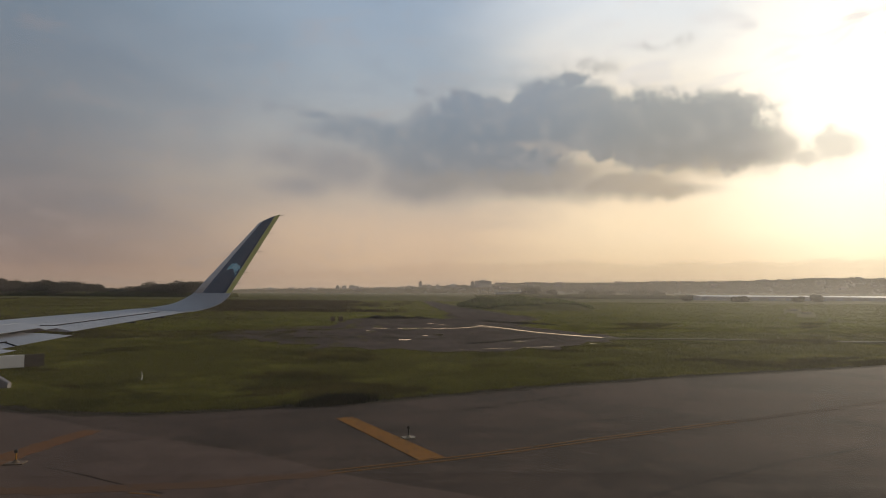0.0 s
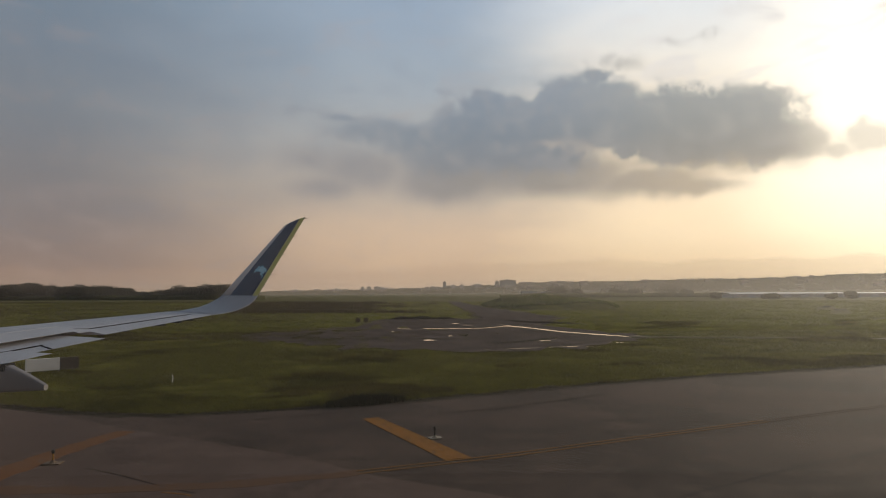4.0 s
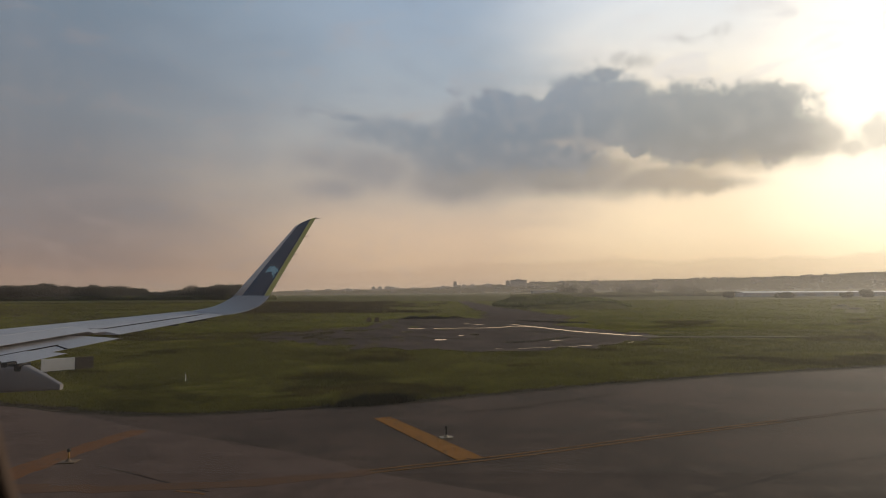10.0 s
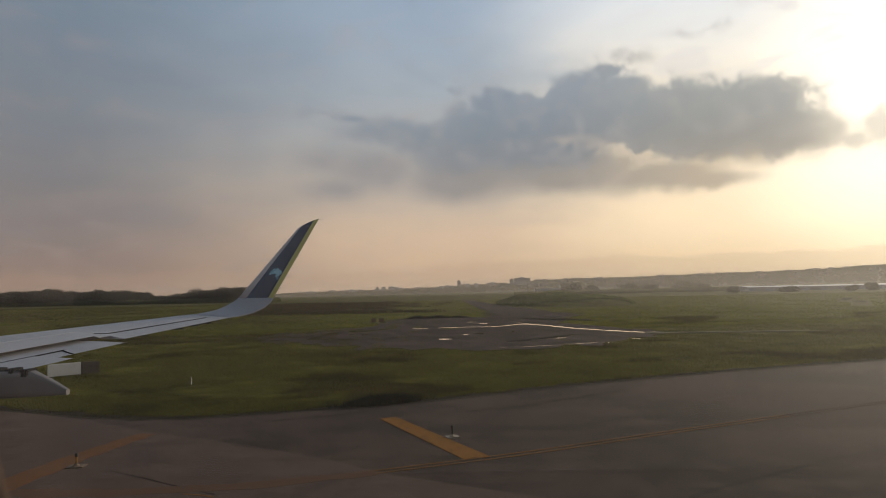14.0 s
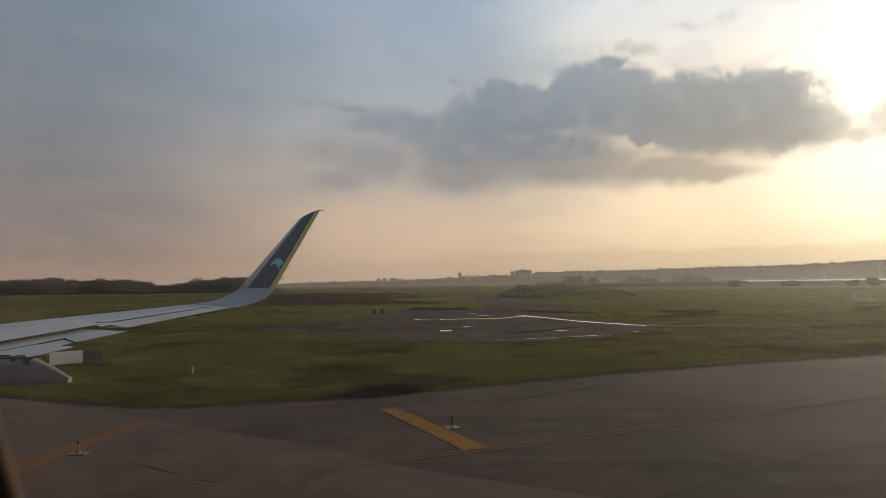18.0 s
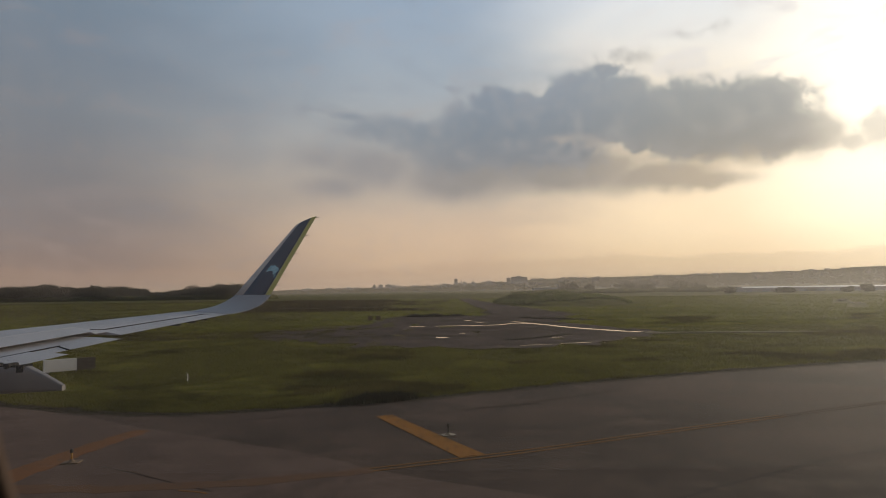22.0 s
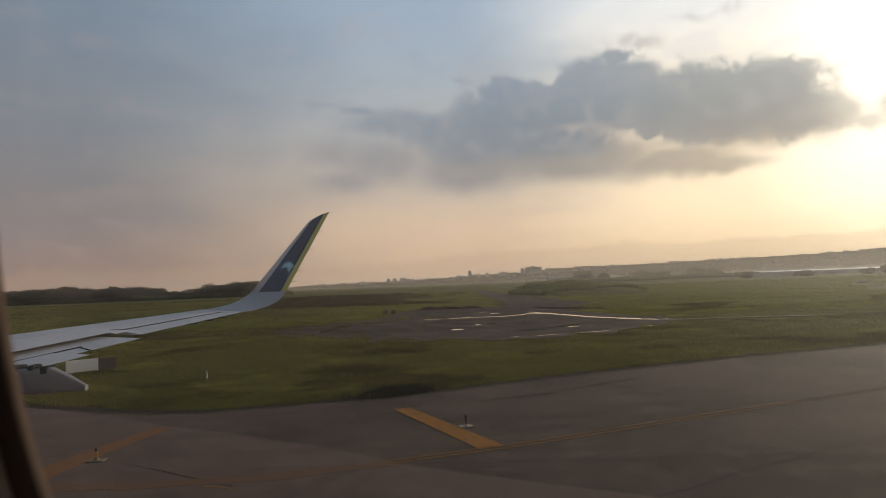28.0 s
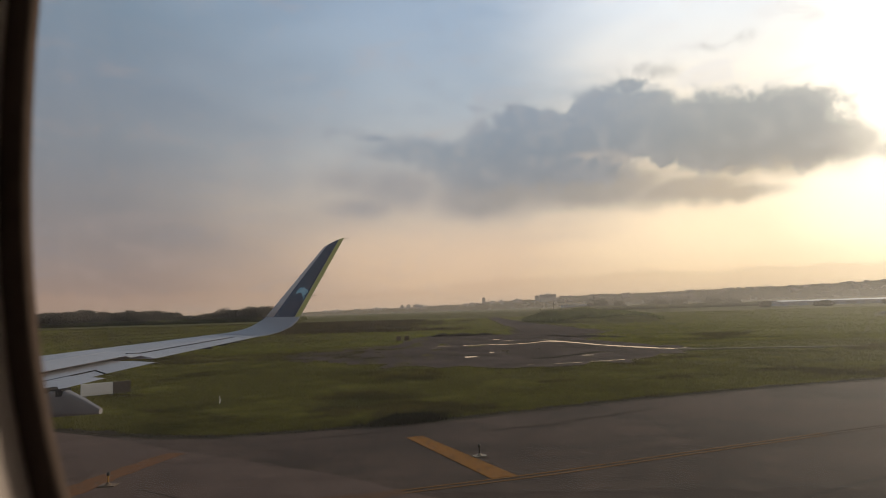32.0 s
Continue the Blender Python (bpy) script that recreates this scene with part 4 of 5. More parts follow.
for y, x0, x1 in ((8.6, -9.4, -5.42), (4.6, -11.6, -6.6)):
    dz = 0.079 * (8.6 - y)
    secs = []
    for i in range(17):
        s = i / 16
        top = EYE_Z - 0.93 - dz - 0.05 * s - 0.26 * max(0.0, (s - 0.885) / 0.115)
        bot = EYE_Z - 0.95 - dz - 0.40 * math.sin(math.pi * min(0.5, 0.05 + s * 0.62)) + 0.035 * max(0.0, s - 0.8) / 0.2
        w = 0.20 * math.sin(math.pi * min(0.5, 0.1 + s * 0.8)) * (1 - 0.80 * max(0.0, s - 0.6) / 0.4)
        zc, h = (top + bot) / 2, (top - bot) / 2
        secs.append([(x0 + (x1 - x0) * s, y + w * math.copysign(abs(math.cos(2 * math.pi * k / 20)) ** 0.45, math.cos(2 * math.pi * k / 20)), zc + h * math.copysign(abs(math.sin(2 * math.pi * k / 20)) ** 0.45, math.sin(2 * math.pi * k / 20))) for k in range(20)])
    part("flap_fairing", loft(secs), FAIRING, wing, "canoe-shaped grey flap track fairing")

# winglet: (y, front z, front x, rear z, rear x) through the bend, then a raked blade
BEND = ((14.99, -0.47, -7.0, -0.50, -5.48), (15.3, -0.42, -6.5, -0.49, -5.36), (15.55, -0.33, -6.06, -0.42, -5.1), (15.75, -0.24, -5.88, -0.30, -4.86),
        (15.87, -0.12, -5.70, -0.16, -4.73), (15.92, -0.03, -5.60, -0.04, -4.67))


def wl_section(y, za, xa, zb, xb, th, lean):
    """A thin section; lean: 0 for a level one, 1 for an upright one."""
    up, dn = [], []
    for i in range(13):
        s = i / 12
        k = th * 1.6 * (s ** 0.5) * (1 - s) + 0.005
        x, z = xa + (xb - xa) * s, EYE_Z + za + (zb - za) * s
        up.append((x, y - k * lean, z + k * (1 - lean))), dn.append((x, y + k * lean, z - k * (1 - lean)))
    return up + dn[::-1]


def blade(t):
    """Place of the blade at the fraction t of its height: y, front and rear x, front and rear z."""
    return 15.92 + 0.38 * t, -5.60 + 1.60 * t, -4.67 + 1.12 * t, -0.03 + 1.98 * t, -0.04 + 2.10 * t


def tip_cut(t):
    """How far the front edge is rounded back towards the tip."""
    return max(0.0, (t - 0.935) / 0.065) ** 1.4


def stripe_front(t):
    """Front limit of the trailing-edge stripe, which is equally wide all the way up."""
    _, xa, xb, _, _ = blade(t)
    return 1 - 0.13 / (xb - xa - 0.25 * tip_cut(t))


def panel_front(t):
    return 0.235 - 0.09 * t - 0.145 * max(0.0, (t - 0.86) / 0.14) ** 1.5


part("winglet_bend", loft([wl_section(y, za, xa, zb, xb, 0.07, min(1.0, i / 4.5)) for i, (y, za, xa, zb, xb) in enumerate(BEND)]), WING, wing, "blended grey winglet root", True)
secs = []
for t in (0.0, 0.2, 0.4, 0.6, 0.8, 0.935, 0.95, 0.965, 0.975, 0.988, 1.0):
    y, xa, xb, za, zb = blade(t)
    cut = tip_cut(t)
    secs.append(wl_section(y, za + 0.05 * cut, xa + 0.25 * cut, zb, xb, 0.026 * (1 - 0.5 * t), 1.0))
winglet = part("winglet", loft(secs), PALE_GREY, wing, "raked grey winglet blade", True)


def on_blade(t, s, out):
    y, xa, xb, za, zb = blade(t)
    k = 0.026 * (1 - 0.5 * t) * 1.6 * (s ** 0.5) * (1 - s) + 0.005
    cut = tip_cut(t)
    return (xa + 0.25 * cut + (xb - xa - 0.25 * cut) * s, y - k - out, EYE_Z + za + 0.05 * cut + (zb - za - 0.05 * cut) * s)


def decal(t0, t1, front, rear, out, n=26, m=6):
    """A thin painted area on the winglet's inner face; front and rear give its limits at a height."""
    bm = bmesh.new()
    grid = []
    for i in range(n + 1):
        t = t0 + (t1 - t0) * i / n
        f, r = max(0.0, front(t)), rear(t)
        grid.append([[bm.verts.new(on_blade(t, f + (r - f) * j / m, o)) for j in range(m + 1)] for o in (0.001, out)])
    for a, b in zip(grid, grid[1:]):
        for k in (0, 1):
            for j in range(m):
                bm.faces.new((a[k][j], a[k][j + 1], b[k][j + 1], b[k][j]))
        for j in (0, m):
            bm.faces.new((a[0][j], a[1][j], b[1][j], b[0][j]))
    return bm


part("position_light", lathe([(0.015, -0.04), (0.024, 0.0), (0.018, 0.05), (0.006, 0.07)], 10), BLACK, winglet, "small dark position light").matrix_basis = pose(-5.63, 15.90, EYE_Z - 0.04, 0, -40, 0)
part("navy_panel", decal(0.0, 0.997, panel_front, lambda t: stripe_front(t) - 0.012, 0.004), NAVY, winglet, "dark navy painted panel", True)
part("stripe", decal(0.0, 0.997, stripe_front, lambda t: 0.995, 0.004), LIME, winglet, "yellow-green trailing-edge stripe", True)
bm = bmesh.new()
def petal(dx, dz, r, out, lobes, k):
    """A small rounded blot at dx, dz metres from the emblem's middle."""
    pts = []
    for i in range(15):
        a = 2 * math.pi * i / 15
        q = 0.9 * r * (1 + 0.22 * math.sin(lobes * a + k))
        x, z = dx + q * math.cos(a), dz + q * math.sin(a)
        pts.append(bm.verts.new(on_blade(0.305 + z / 2.04, 0.60 + (x - 1.31 * z / 2.04) / 0.78, out)))
    bm.faces.new(pts)


for k, (dx, dz, r) in enumerate(((0.0, 0.05, 0.085), (-0.10, 0.045, 0.052), (0.10, 0.05, 0.060), (-0.05, 0.115, 0.042), (0.045, 0.12, 0.045), (-0.145, 0.0, 0.028), (0.06, -0.02, 0.055), (0.02, -0.07, 0.034), (0.05, -0.12, 0.026), (0.14, 0.0, 0.030), (0.03, -0.165, 0.020))):
    petal(dx, dz, r, 0.006 + 0.0004 * k, 4 + k % 3, k)
part("emblem", bm, SKYBLUE, winglet, "pale blue emblem shape")
for t in (0.985, 0.75, 0.52, 0.26, 0.12):
    y, xa, xb, za, zb = blade(t)
    part("static_wick", lathe([(0.007, 0), (0.006, 0.09), (0.003, 0.17)], 6), BLACK, winglet).matrix_basis = pose(xb - 0.03, y, EYE_Z + zb - 0.01, 0, 86, 0)
for y in (12.2, 13.1, 13.8, 14.4):
    part("static_wick", lathe([(0.008, 0), (0.005, 0.16)], 6), BLACK, wing).matrix_basis = pose(trail(y) - 0.03, y, low_te(y) - 0.005, 0, 92, 0)


# ---- things on the airfield ----
def edge_marker(x, y, base_w, base_mat, stem_mat, turn, label):
    ob = thing("edge_marker", label, "marker", (x, y, 0.0065 if x < -3 else 0.0005), turn, "taxiway edge markers")
    part("base_plate", box(-base_w / 2, base_w / 2, -base_w * 0.36, base_w * 0.36, 0, 0.03, 0.008), base_mat, ob)
    part("hub", lathe([(base_w * 0.22, 0.03), (base_w * 0.20, 0.04), (base_w * 0.10, 0.07), (0.035, 0.10)], 18), CREAM if base_mat is CREAM else WOOD, ob, smooth=True)
    part("stem", lathe([(0.020, 0.10), (0.020, 0.24), (0.026, 0.245), (0.026, 0.26)], 12), stem_mat, ob, smooth=True)
    part("lamp_head", lathe([(0.030, 0.26), (0.042, 0.275), (0.042, 0.335), (0.030, 0.36), (0.010, 0.368)], 14), BLACK, ob, "small dark lamp head", True)
    return ob


edge_marker(-0.10, 18.95, 0.40, CREAM, BLACK, 22, "short dark marker lamp on a white base plate")
edge_marker(-10.05, 16.35, 0.44, WOOD, AMBER, 8, "short amber-stemmed marker lamp on a dark board")

# guidance board, standing in the grass
sign = thing("guidance_board", "long low white guidance board with dark end panel", "sign", (-21.9, 35.84, land(-21.9, 35.84)), 45)
for a, b, mat, lab in ((-1.66, 0.0, WHITE, "blank white panel"), (0.01, 0.98, BARK, "dark brown end panel")):
    part("panel", box(a, b, -0.09, 0.09, 0.10, 0.79, 0.015), mat, sign, lab)
for x in (-1.4, -0.7, 0.0, 0.7):
    part("leg", box(x - 0.03, x + 0.03, -0.04, 0.04, -0.1, 0.10), METAL, sign)

# white curved stake
bm = loft([[(0.035 * math.cos(a) * (1.1 - s) + 0.10 * math.sin(2.4 * s), 0.03 * math.sin(a) * (1.1 - s), 0.46 * s) for a in [2 * math.pi * k / 8 for k in range(8)]] for s in [i / 8 for i in range(9)]])
ob = tagged(link("marker_stake", bm, WHITE, True), "small bent white plastic stake in the grass", "stake")
ob.matrix_basis = pose(-13.62, 31.75, land(-13.62, 31.75) - 0.02, 0, -14, 0)

# pair of dark concrete stubs
for x in (-12.5, -11.25):
    ob = thing("marker_block", "squat dark weathered block standing in rough grass", "block", (x, 95.8, land(x, 95.8) - 0.03), 12, "dark blocks")
    part("body", loft([[(sx * k, sy * k, z) for sx, sy in ((-0.36, -0.36), (0.36, -0.36), (0.36, 0.36), (-0.36, 0.36))] for k, z in ((1.0, 0), (0.97, 0.4), (0.88, 0.66), (0.78, 0.70))]), WOOD, ob)
    part("cap", box(-0.25, 0.25, -0.25, 0.25, 0.701, 0.75, 0.02), WOOD, ob)

# tall pole by the far field edge
ob = thing("utility_pole", "slim dark utility pole at the field edge", "pole", (56, 455, -0.2))
part("shaft", lathe([(0.28, 0), (0.24, 4), (0.2, 10.5)], 10), BARK, ob)
part("cross_arm", box(-0.9, 0.9, -0.1, 0.1, 9.6, 9.8), BARK, ob)


# ---- trees ----
def crown_mesh(rnd, w, h, base, clumps, size, flat_bias=1.0):
    """A crown of small leafy clumps in several lobes, with gaps and an uneven outline."""
    bm = bmesh.new()
    lobes = [(rnd.uniform(-0.45, 0.45) * w, rnd.uniform(-0.45, 0.45) * w, base + h * rnd.uniform(0.3, 0.85), rnd.uniform(0.22, 0.42) * w) for _ in range(7)]
    lobes.append((0, 0, base + h * 0.55, 0.4 * w))
    for _ in range(clumps):
        lx, ly, lz, lr = rnd.choice(lobes)
        v = Vector((rnd.gauss(0, 1), rnd.gauss(0, 1), rnd.gauss(0, 1))).normalized() * lr * rnd.uniform(0.66, 1.0)
        p = Vector((lx + v.x, ly + v.y, max(base * 0.8, lz + v.z * 0.8 * flat_bias)))
        q = Euler((rnd.uniform(0, 6), rnd.uniform(0, 6), rnd.uniform(0, 6))).to_matrix()
        s = size * rnd.uniform(0.5, 1.3)
        a = [bm.verts.new(p + q @ Vector(c) * s) for c in ((1, 0, 0.2), (0.2, 0.9, 0), (-0.9, 0.3, 0.2), (-0.4, -0.9, 0), (0.1, 0, 0.75))]
        for i in range(4):
            bm.faces.new((a[i], a[(i + 1) % 4], a[4]))
        bm.faces.new((a[3], a[2], a[1], a[0]))
    return bm


TOPS = {}


def tree(x, y, z, w, h, seed, label, clumps=420, size=0.55, mat=None, group=""):
    rnd = random.Random(seed)
    ob = thing("tree", label, "tree", (x, y, z), group=group)
    base = h * 0.22
    bm = loft([[(r * math.cos(2 * math.pi * k / 9) + 0.15 * math.sin(zz), r * math.sin(2 * math.pi * k / 9), zz) for k in range(9)] for r, zz in ((0.36, -0.3), (0.26, h * 0.12), (0.2, h * 0.3), (0.1, h * 0.6))])
    part("trunk", bm, BARK, ob)
    for i in range(5):
        a, l = rnd.uniform(0, 6.28), w * rnd.uniform(0.25, 0.42)
        p0, p1 = Vector((0, 0, h * (0.2 + 0.05 * i))), Vector((l * math.cos(a), l * math.sin(a), h * (0.4 + 0.08 * i)))
        bm = loft([[p0.lerp(p1, s) + Vector((r * math.cos(2 * math.pi * k / 6), r * math.sin(2 * math.pi * k / 6), 0)) for k in range(6)] for s, r in ((0, 0.14), (0.5, 0.1), (1, 0.04))])
        part("limb", bm, BARK, ob)
    bm = crown_mesh(rnd, w, h - base, base, clumps, size)
    TOPS[ob.name] = max(v.co.z for v in bm.verts)
    part("crown", bm, mat or LEAVES, ob)
    return ob


rnd = random.Random(11)
kinds = [tree(-330 + 13 * i, 500, -0.3, w, h, 40 + i, "broad dark green tree in the far tree line", 1300, 0.52, TREELINE, group="far tree line") for i, (w, h) in enumerate(((15, 13), (12, 11.5), (17, 14), (11, 12.5), (14, 10)))]


def skyline(x):
    """Height of the tree line's tops along x at 500 m."""
    return float(np.interp(x, (-420, -365, -310, -262, -252, -238, -232, -222, -215, -170, -130, -60), (14.5, 15.8, 13.6, 12.6, 9.5, 7.6, 11.5, 10.0, 13.0, 16.4, 13.6, 9.5)))


x, i = -452.0, 0
while x < -170:
    for row in range(2):
        k = kinds[rnd.randrange(5)]
        hh = skyline(x) * rnd.uniform(0.74, 1.07) * (0.94 if row else 1)
        s = hh / TOPS[k.name]
        m = pose(x + rnd.uniform(-4, 4), 500 + 18 * row + rnd.uniform(-6, 6), -0.3, 0, 0, rnd.uniform(0, 360)) @ Matrix.Diagonal((s * rnd.uniform(0.9, 1.5), s * 1.1, s, 1))
        c = copy_thing(k, Matrix.Identity(4))
        c.matrix_basis = m
    x += rnd.uniform(7.5, 11)
for i, k in enumerate(kinds):
    k.matrix_basis = pose(-182 - 9 * i, 545 + 5 * i, -0.3) @ Matrix.Diagonal((0.7, 0.7, 7.5 / TOPS[k.name], 1))

# undergrowth at the foot of the tree line
bm = bmesh.new()
for _ in range(1500):
    x, y = rnd.uniform(-470, -142), rnd.uniform(486, 500)
    s, h = rnd.uniform(1.2, 2.6), rnd.uniform(1.5, 4.2)
    a = [bm.verts.new((x + s * c + rnd.uniform(-.5, .5), y + d, z)) for c, d, z in ((-1, 0, -0.3), (1, 0.3, -0.3), (0.8, 0, h * 0.7), (0.1, 0.4, h), (-0.8, 0.2, h * 0.75))]
    bm.faces.new(a)
for _ in range(2400):
    x, y = rnd.uniform(70, 330), rnd.uniform(610, 700)
    if noise.noise((x * 0.03, y * 0.03, 4)) < -0.2:
        continue
    s, h = rnd.uniform(1.2, 3.0), rnd.uniform(1.8, 4.6) + 3.2 * noise.noise((x * 0.03, 0, 9))
    a = [bm.verts.new((x + s * c + rnd.uniform(-.5, .5), y + d, z)) for c, d, z in ((-1, 0, -0.3), (1, 0.3, -0.3), (0.8, 0, h * 0.7), (0.1, 0.4, h), (-0.8, 0.2, h * 0.75))]
    bm.faces.new(a)
tagged(link("undergrowth", bm, LEAVES), "dense dark bushes at the foot of trees", "bushes", kind="stuff")

for i, (x, y, w, h) in enumerate(((278, 408, 7.5, 4.6), (268, 414, 5, 3.0), (128, 655, 20, 9.4), (152, 668, 14, 6.4), (190, 665, 18, 8.6), (216, 672, 16, 7.0), (246, 660, 20, 8.0), (275, 668, 15, 6.8), (196, 430, 6, 3.6), (236, 430, 8, 2.6))):
    tree(x, y, land(x, y) - 0.2, w, h, 70 + i, "low rounded bush-like tree on the field", 1100, 0.55, group="field trees")

# ---- long sheds and the town on the hill ----
shed = thing("long_shed", "very long low pale shed with a bright roof", "shed", (250, 520, -0.2), 4.0)
part("wall", box(0, 330, 0, 22, 0, 3.5), SHED, shed)
bm = loft([[(x, -0.6, 3.5), (x, 11, 4.55), (x, 22.6, 3.5), (x, 22.6, 3.35), (x, 11, 4.35), (x, -0.6, 3.35)] for x in (-0.6, 330.6)])
part("roof", bm, SHED_ROOF, shed, "bright reflective sheet roof")
for x in range(6, 326, 16):
    part("bay_opening", box(x, x + 9, -0.06, 0.05, 0.1, 2.6), PLASTER, shed)
shed = thing("field_shed", "small pale shed with a flat bright roof", "shed", (118, 860, -0.2), 2.0)
part("wall", box(0, 38, 0, 14, 0, 6.6), SHED, shed)
part("roof", box(-0.6, 38.6, -0.6, 14.6, 6.6, 7.5, 0.1), WHITE, shed)
for x in (5, 15, 26):
    part("door", box(x, x + 5, -0.06, 0.05, 0, 4.2), PANE, shed)


def house(x, y, w, d, h, seed, gable=True):
    rnd = random.Random(seed)
    z = land(x, y) - 0.8
    ob = thing("house", "small pale plastered house with a weathered roof", "house", (x, y, z), rnd.uniform(-25, 25), "houses of the far town")
    part("wall", box(-w / 2, w / 2, -d / 2, d / 2, 0, h + 0.8), HOUSE_WALL, ob)
    if gable:
        e = 0.5
        part("roof", loft([[(-w / 2 - e, -d / 2 - e, h + 0.8), (-w / 2 - e, 0, h + 0.8 + d * 0.28), (-w / 2 - e, d / 2 + e, h + 0.8)], [(w / 2 + e, -d / 2 - e, h + 0.8), (w / 2 + e, 0, h + 0.8 + d * 0.28), (w / 2 + e, d / 2 + e, h + 0.8)]]), ROOF, ob)
    else:
        part("roof", box(-w / 2 - 0.3, w / 2 + 0.3, -d / 2 - 0.3, d / 2 + 0.3, h + 0.8, h + 1.5), ROOF, ob)
        part("water_tank", lathe([(1.1, h + 1.5), (1.1, h + 3.2), (0.4, h + 3.6)], 10), HOUSE_WALL, ob)
    for i in range(3):
        wx = -w / 2 + w * (i + 0.5) / 3
        part("window", box(wx - 0.9, wx + 0.9, -d / 2 - 0.06, -d / 2 + 0.03, h * 0.45, h * 0.45 + 1.7), PANE, ob)
    return ob


def block(x, y, w, d, h, floors, cols, label, turn=0.0, sink=1.5):
    z = land(x, y) - sink
    ob = thing("apartment_block", label, "apartment block", (x, y, z), turn, "apartment blocks of the far town")
    part("wall", box(-w / 2, w / 2, -d / 2, d / 2, 0, h), PLASTER, ob)
    part("parapet", box(-w / 2 - 0.4, w / 2 + 0.4, -d / 2 - 0.4, d / 2 + 0.4, h, h + 1.0), PLASTER, ob)
    part("stair_head", box(-w * 0.16, w * 0.12, -d * 0.3, d * 0.3, h + 1.0, h + 3.4), PLASTER, ob)
    fh = (h - sink) / floors
    for f in range(floors):
        for c in range(cols):
            wx = -w / 2 + w * (c + 0.5) / cols
            part("window", box(wx - w / cols * 0.3, wx + w / cols * 0.3, -d / 2 - 0.06, -d / 2 + 0.03, sink + fh * f + fh * 0.3, sink + fh * f + fh * 0.8), PANE, ob)
    return ob


HIGH = 1480
block(169, HIGH, 38, 16, 36 - land(169, HIGH), 7, 8, "large slab-shaped pale apartment block above the town")
for x, w, h, fl in ((146, 9, 32, 7), (16, 8, 31, 6), (38, 11, 23, 4), (59, 9, 24, 4), (-13, 10, 20, 3), (-170, 10, 19, 4), (-186, 7, 19, 4), (-150, 16, 20, 4), (-137, 8, 18, 4), (-250, 24, 14, 2), (-350, 30, 12, 2), (-378, 16, 11, 2), (98, 16, 25, 4)):
    block(x, HIGH + 30, w, 12, h - land(x, HIGH + 30) + 1.5, fl, max(2, w // 4), "pale apartment block in the far town", sink=1.0)
rnd = random.Random(23)
for i in range(120):
    x = rnd.uniform(-430, 1500)
    y = rnd.uniform(1250, 1830) if i % 3 else 1800 + rnd.uniform(-25, 15)
    house(x * (y / 1800), y, rnd.uniform(8, 16), rnd.uniform(7, 11), rnd.uniform(3.5, 7.0), i, i % 4 != 0)
for i, x in enumerate((-320, -150, 35, 250, 395, 560, 690, 820)):
    y = 1790
    ob = thing("telecom_mast", "thin mast standing on the skyline", "mast", (x, y, land(x, y) - 0.5), group="masts on the hill")
    part("shaft", lathe([(0.8, 0), (0.5, 8), (0.35, 13 + 3 * (i % 3))], 8), METAL, ob)
    part("antenna", lathe([(1.1, 10), (1.1, 12.4)], 8), METAL, ob)

# far woods on the hill and along its foot
bm = bmesh.new()
for i in range(15000):
    x, y = rnd.uniform(-1500, 2300), rnd.uniform(1160, 1830) if i % 4 else rnd.uniform(1780, 1840)
    dens = 0.5 + 0.5 * noise.noise((x * 0.006, y * 0.006, 2))
    if rnd.random() > dens + 0.15 + (0.4 if x > 350 else 0):
        continue
    z, s, h = land(x, y) - 1, rnd.uniform(2.5, 6), rnd.uniform(3.0, 7.5)
    a = [bm.verts.new((x + s * c, y + s * d, z + e * h)) for c, d, e in ((-1, 0, 0), (1, 0.1, 0), (1.1, 0, 0.6), (0.45, 0.2, 0.95), (-0.2, 0, 1.0), (-0.9, 0.1, 0.65))]
    bm.faces.new(a)
for _ in range(420):
    x, y = rnd.uniform(-150, 1450), rnd.uniform(1770, 1835)
    z, w, h = land(x, y) - 1, rnd.uniform(3, 8), rnd.uniform(4.5, 10) * (0.7 + 0.5 * noise.noise((x * 0.01, 0, 4)))
    for _ in range(16):
        a, q, e = rnd.uniform(0, 6.28), rnd.uniform(0.2, 1.0), rnd.random()
        px, pz, k = x + w * q * math.cos(a) * math.sqrt(1 - e * e * 0.8), z + h * (0.35 + 0.6 * e), rnd.uniform(0.8, 1.8)
        bm.faces.new([bm.verts.new((px + k * c, y + k * d, pz + k * f)) for c, d, f in ((-1, 0, -0.4), (0.1, 0.2, -0.9), (1, 0, 0.1), (0.3, -0.2, 0.9), (-0.7, 0.1, 0.6))])
tagged(link("far_woods", bm, FAR_LEAVES), "hazy scattered woods on the distant hillside", "woods", kind="stuff")


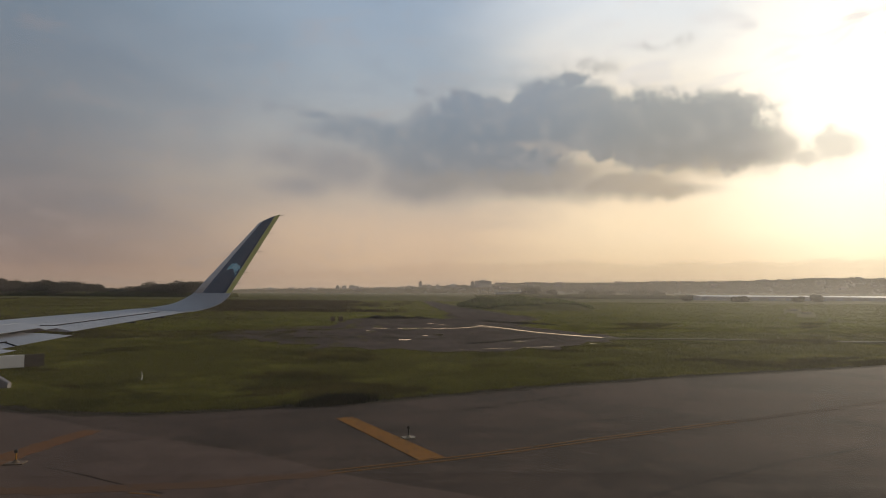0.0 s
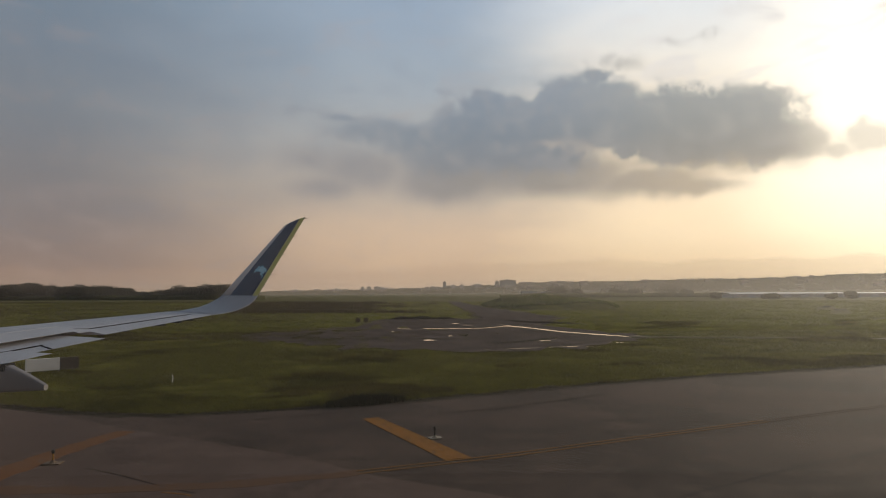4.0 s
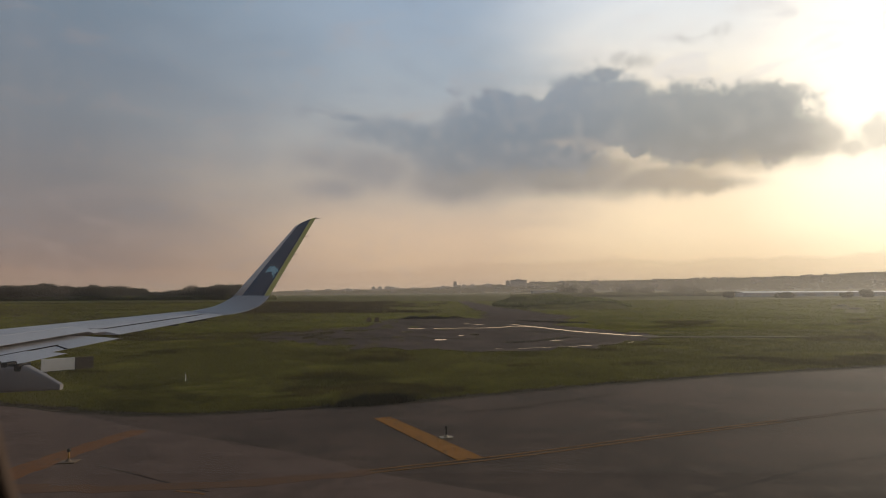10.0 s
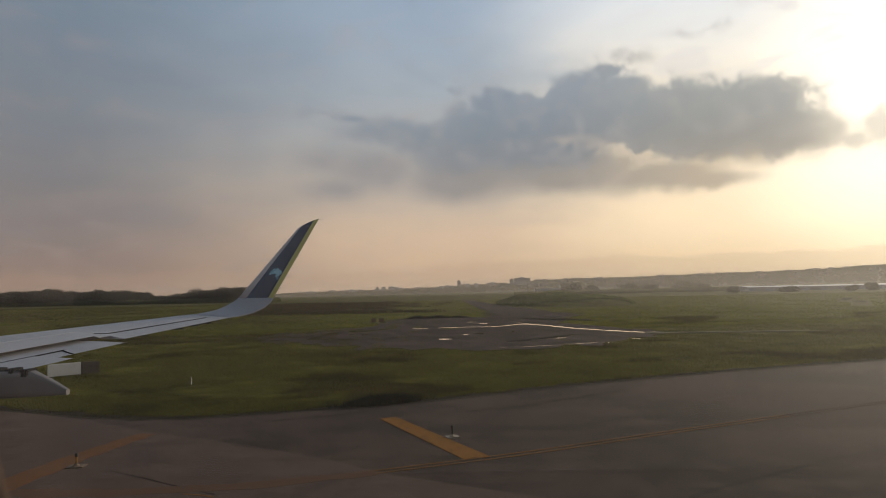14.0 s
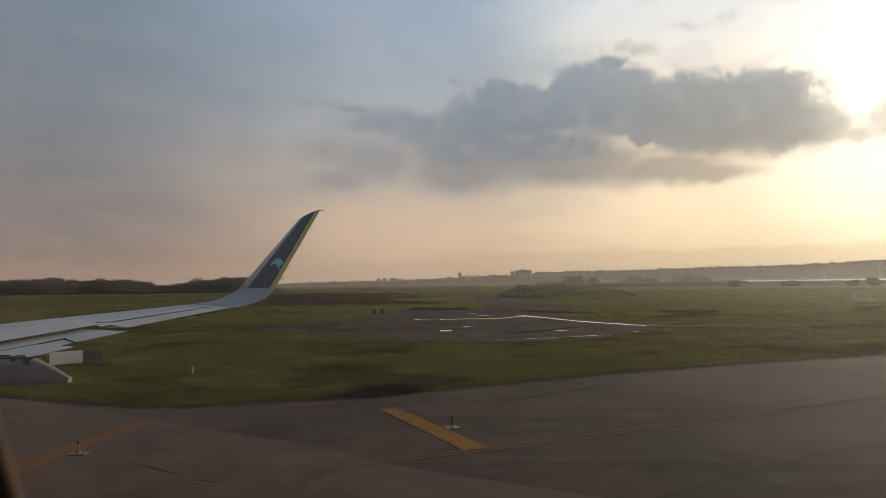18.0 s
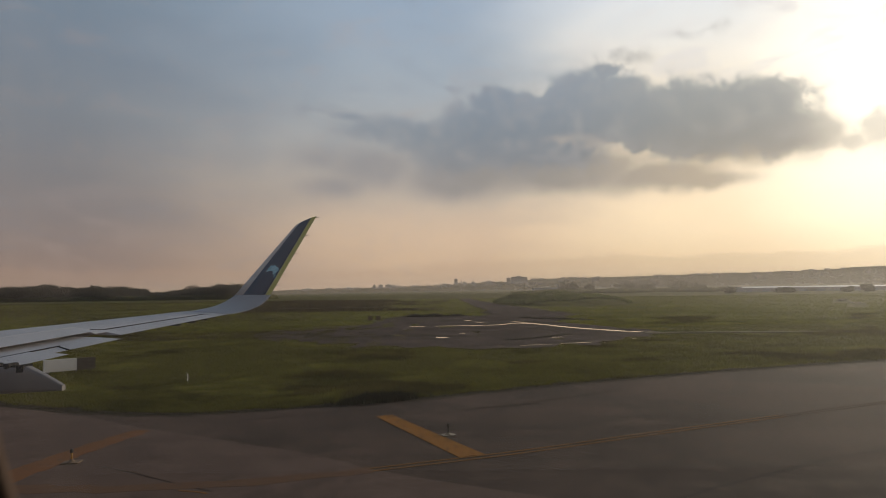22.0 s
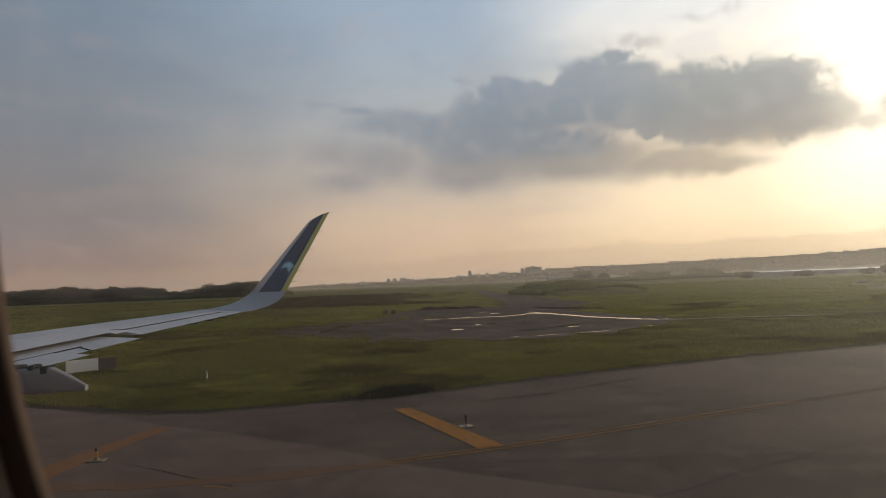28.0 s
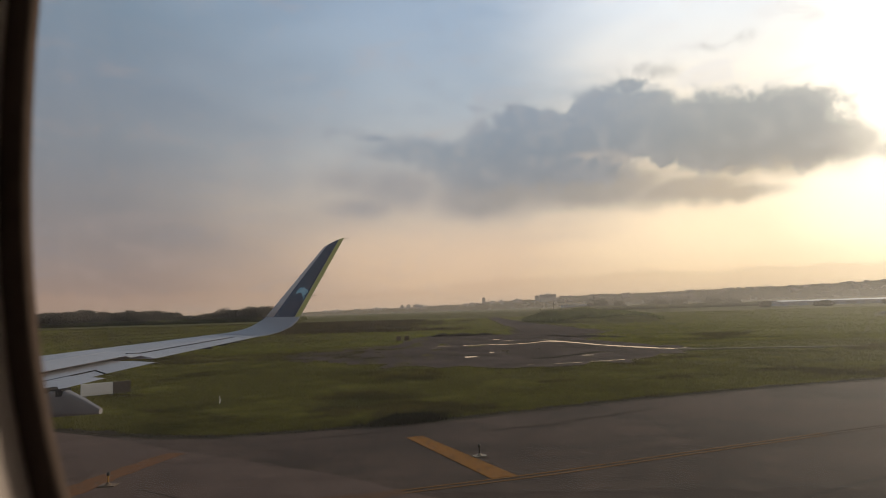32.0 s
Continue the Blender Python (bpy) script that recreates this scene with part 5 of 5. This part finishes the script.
# ---- distance haze, built as upright see-through sheets ----
def haze_mat(thick):
    m = bpy.data.materials.new("distance_haze")
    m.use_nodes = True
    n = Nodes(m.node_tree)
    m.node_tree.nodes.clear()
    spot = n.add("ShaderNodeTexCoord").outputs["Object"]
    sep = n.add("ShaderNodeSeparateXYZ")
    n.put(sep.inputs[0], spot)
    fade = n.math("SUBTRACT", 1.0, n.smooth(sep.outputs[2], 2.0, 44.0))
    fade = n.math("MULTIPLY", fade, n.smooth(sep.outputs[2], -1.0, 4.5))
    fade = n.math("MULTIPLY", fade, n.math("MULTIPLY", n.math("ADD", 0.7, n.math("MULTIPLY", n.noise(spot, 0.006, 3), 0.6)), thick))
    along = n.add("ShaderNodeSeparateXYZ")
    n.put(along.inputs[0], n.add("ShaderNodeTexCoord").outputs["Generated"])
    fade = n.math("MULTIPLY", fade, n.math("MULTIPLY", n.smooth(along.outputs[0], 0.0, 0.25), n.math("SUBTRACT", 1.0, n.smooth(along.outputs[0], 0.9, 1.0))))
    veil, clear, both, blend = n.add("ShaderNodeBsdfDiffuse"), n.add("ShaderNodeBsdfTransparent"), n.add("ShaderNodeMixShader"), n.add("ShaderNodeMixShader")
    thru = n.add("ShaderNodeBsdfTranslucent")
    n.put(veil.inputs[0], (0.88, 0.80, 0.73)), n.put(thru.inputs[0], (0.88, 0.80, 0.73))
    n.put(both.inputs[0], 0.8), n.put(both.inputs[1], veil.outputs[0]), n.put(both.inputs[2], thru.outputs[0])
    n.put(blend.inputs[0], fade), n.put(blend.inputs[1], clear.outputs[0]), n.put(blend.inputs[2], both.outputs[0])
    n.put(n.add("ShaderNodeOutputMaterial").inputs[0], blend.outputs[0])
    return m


# pale sheets added across the view to whiten what lies beyond, as hazy air would
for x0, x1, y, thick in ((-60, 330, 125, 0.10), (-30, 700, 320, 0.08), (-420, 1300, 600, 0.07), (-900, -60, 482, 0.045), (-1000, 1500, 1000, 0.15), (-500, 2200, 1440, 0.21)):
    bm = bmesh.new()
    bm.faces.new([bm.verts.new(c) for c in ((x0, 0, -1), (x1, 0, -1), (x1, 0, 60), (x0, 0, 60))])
    ob = tagged(link("mist_bank", bm, haze_mat(thick)), "upright see-through pale sheet standing in for distance haze", "mist", "mist banks", "structure")
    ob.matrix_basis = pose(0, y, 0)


# ---- grass ----
def tufts(name, count, region, hmin, hmax, wide, seed, label, mat=BLADES):
    rnd = random.Random(seed)
    vs, fs = [], []
    while len(fs) < count * 3:
        x, y, k = region(rnd)
        z = land(x, y) - 0.01
        if y < edge_y(x) - 0.06:
            continue
        n = len(vs)
        for b in range(3):
            a, h, w = rnd.uniform(0, 6.28), rnd.uniform(hmin, hmax) * k, wide * rnd.uniform(0.6, 1.3) * k
            ox, oy = rnd.uniform(-0.12, 0.12) * k, rnd.uniform(-0.12, 0.12) * k
            lx, ly = rnd.uniform(-0.5, 0.5) * h, rnd.uniform(-0.5, 0.5) * h
            vs += [(x + ox - w * math.cos(a), y + oy - w * math.sin(a), z), (x + ox + w * math.cos(a), y + oy + w * math.sin(a), z), (x + ox + lx, y + oy + ly, z + h)]
            fs.append((n + 3 * b, n + 3 * b + 1, n + 3 * b + 2))
    me = bpy.data.meshes.new(name)
    me.from_pydata(vs, [], fs)
    me.materials.append(mat)
    return tagged(new(name, me), label, "grass", kind="stuff")


# a raster of the bare mud, so that grass stops at its rim
MX, MY = np.meshgrid(np.arange(-24, 32, 0.25), np.arange(40, 120, 0.25))
BARE = np.zeros(MX.shape, bool)
for (x0, y0), (x1, y1) in zip(MUD_EDGE, MUD_EDGE[1:] + MUD_EDGE[:1]):
    if y0 != y1:
        BARE ^= ((y0 > MY) != (y1 > MY)) & (MX < (x1 - x0) * (MY - y0) / (y1 - y0) + x0)


def in_mud(x, y):
    i, j = int((y - 40) * 4), int((x + 24) * 4)
    return 0 <= i < BARE.shape[0] and 0 <= j < BARE.shape[1] and bool(BARE[i, j]) and noise.noise((x * 0.55, y * 0.3, 6)) > -0.6 + 0.04 * max(0.0, 2.0 - x)


def before_pool(x, y):
    """Open ground in front of the two far pools."""
    return any(abs(x - px * y / py) < a * 1.4 and -30 < y - py < b for px, py, a, b in POOLS[9:11])


def near_edge(rnd):
    x = rnd.uniform(-36, 46)
    return x, edge_y(x) + abs(rnd.gauss(0, 0.35)) - 0.06, 0.9


def field(rnd):
    while True:
        v = rnd.random()
        y = 22 + 60 * v * v
        x = rnd.uniform(-0.85, 0.9) * (y + 4)
        if y > edge_y(x) + 0.60 + 0.55 * noise.noise((x * 0.7, 3, 1)) and not in_mud(x, y) and noise.noise((x * 0.25, y * 0.18, 4)) + 0.35 * noise.noise((x * 1.1, y * 0.9, 8)) > rnd.uniform(-1.5, 0.05):
            return x, y, 1.0 + 0.004 * (y - 22)


def bank_top(rnd):
    while True:
        x, y = rnd.uniform(12, 72), rnd.uniform(170, 280)
        if bank(x, y) > 0.2:
            return x, y, rnd.uniform(1.2, 3.0)


tufts("grass_fringe", 7000, near_edge, 0.03, 0.09, 0.022, 1, "ragged dark grass fringe along the asphalt", RIM_WEEDS)
tufts("field_grass", 135000, field, 0.04, 0.135, 0.024, 2, "rough uneven grass of the airfield")
tufts("bank_grass", 17000, bank_top, 0.08, 0.26, 0.16, 3, "tall green growth on the spoil bank", BANK_GREEN)


def far_field(rnd):
    while True:
        y = 72 + 260 * rnd.random() ** 1.8
        x = rnd.uniform(-0.8, 0.85) * y
        if not in_mud(x, y) and off_track(x, y) > 0 and not before_pool(x, y) and noise.noise((x * 0.05, y * 0.05, 4)) > rnd.uniform(-1.6, 0.1):
            return x, y, 1.0 + y * 0.004


def weedy(rnd):
    while True:
        v = rnd.random()
        y = 25 + 70 * v ** 1.3
        x = rnd.uniform(-0.8, 0.85) * (y + 4)
        if y > edge_y(x) + 0.3 and not in_mud(x, y) and noise.noise((x * 4 / y, 60 / y * 3.0, 6)) + 0.5 * noise.noise((x * 14 / y, 60 / y * 16, 2)) > 0.34 + rnd.uniform(-0.06, 0.1):
            return x, y, 1.0 + y * 0.002


def verge_tuft(rnd):
    x = rnd.gauss(-2.95, 0.5)
    return x, edge_y(x) + 0.05 + abs(rnd.gauss(0, 0.65)), 1.2


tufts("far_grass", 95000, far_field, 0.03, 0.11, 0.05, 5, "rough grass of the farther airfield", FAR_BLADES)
tufts("weeds", 20000, weedy, 0.05, 0.17, 0.04, 6, "dark low weeds in streaks across the grass", WEEDS)
def brown_scrub(rnd):
    while True:
        y = rnd.uniform(140, 330)
        x = rnd.uniform(-0.34, 0.0) * y
        if noise.noise((x * 0.035, y * 0.02, 3)) + 0.4 * noise.noise((x * 0.15, y * 0.08, 5)) > -0.25 + 4.0 * max(0.0, abs(x / y + 0.19) - 0.07) + rnd.uniform(-0.1, 0.15):
            return x, y, rnd.uniform(1.0, 1.8)


def dry_left(rnd):
    while True:
        y = 60 + 300 * rnd.random() ** 1.5
        x = rnd.uniform(-0.85, -0.18) * y
        if not in_mud(x, y) and noise.noise((x * 0.03, y * 0.03, 8)) + 0.4 * noise.noise((x * 0.2, y * 0.1, 5)) > rnd.uniform(-0.5, 0.3):
            return x, y, 1.0 + y * 0.004


tufts("dry_grass", 26000, dry_left, 0.05, 0.14, 0.05, 12, "dry brownish grass of the open field", SCRUB)
tufts("dry_scrub", 14000, brown_scrub, 0.10, 0.34, 0.10, 9, "low brown scrub in a belt across the field", SCRUB)
tufts("verge_weeds", 2800, verge_tuft, 0.08, 0.26, 0.035, 7, "dark weeds growing over the asphalt edge", DARK_WEEDS)
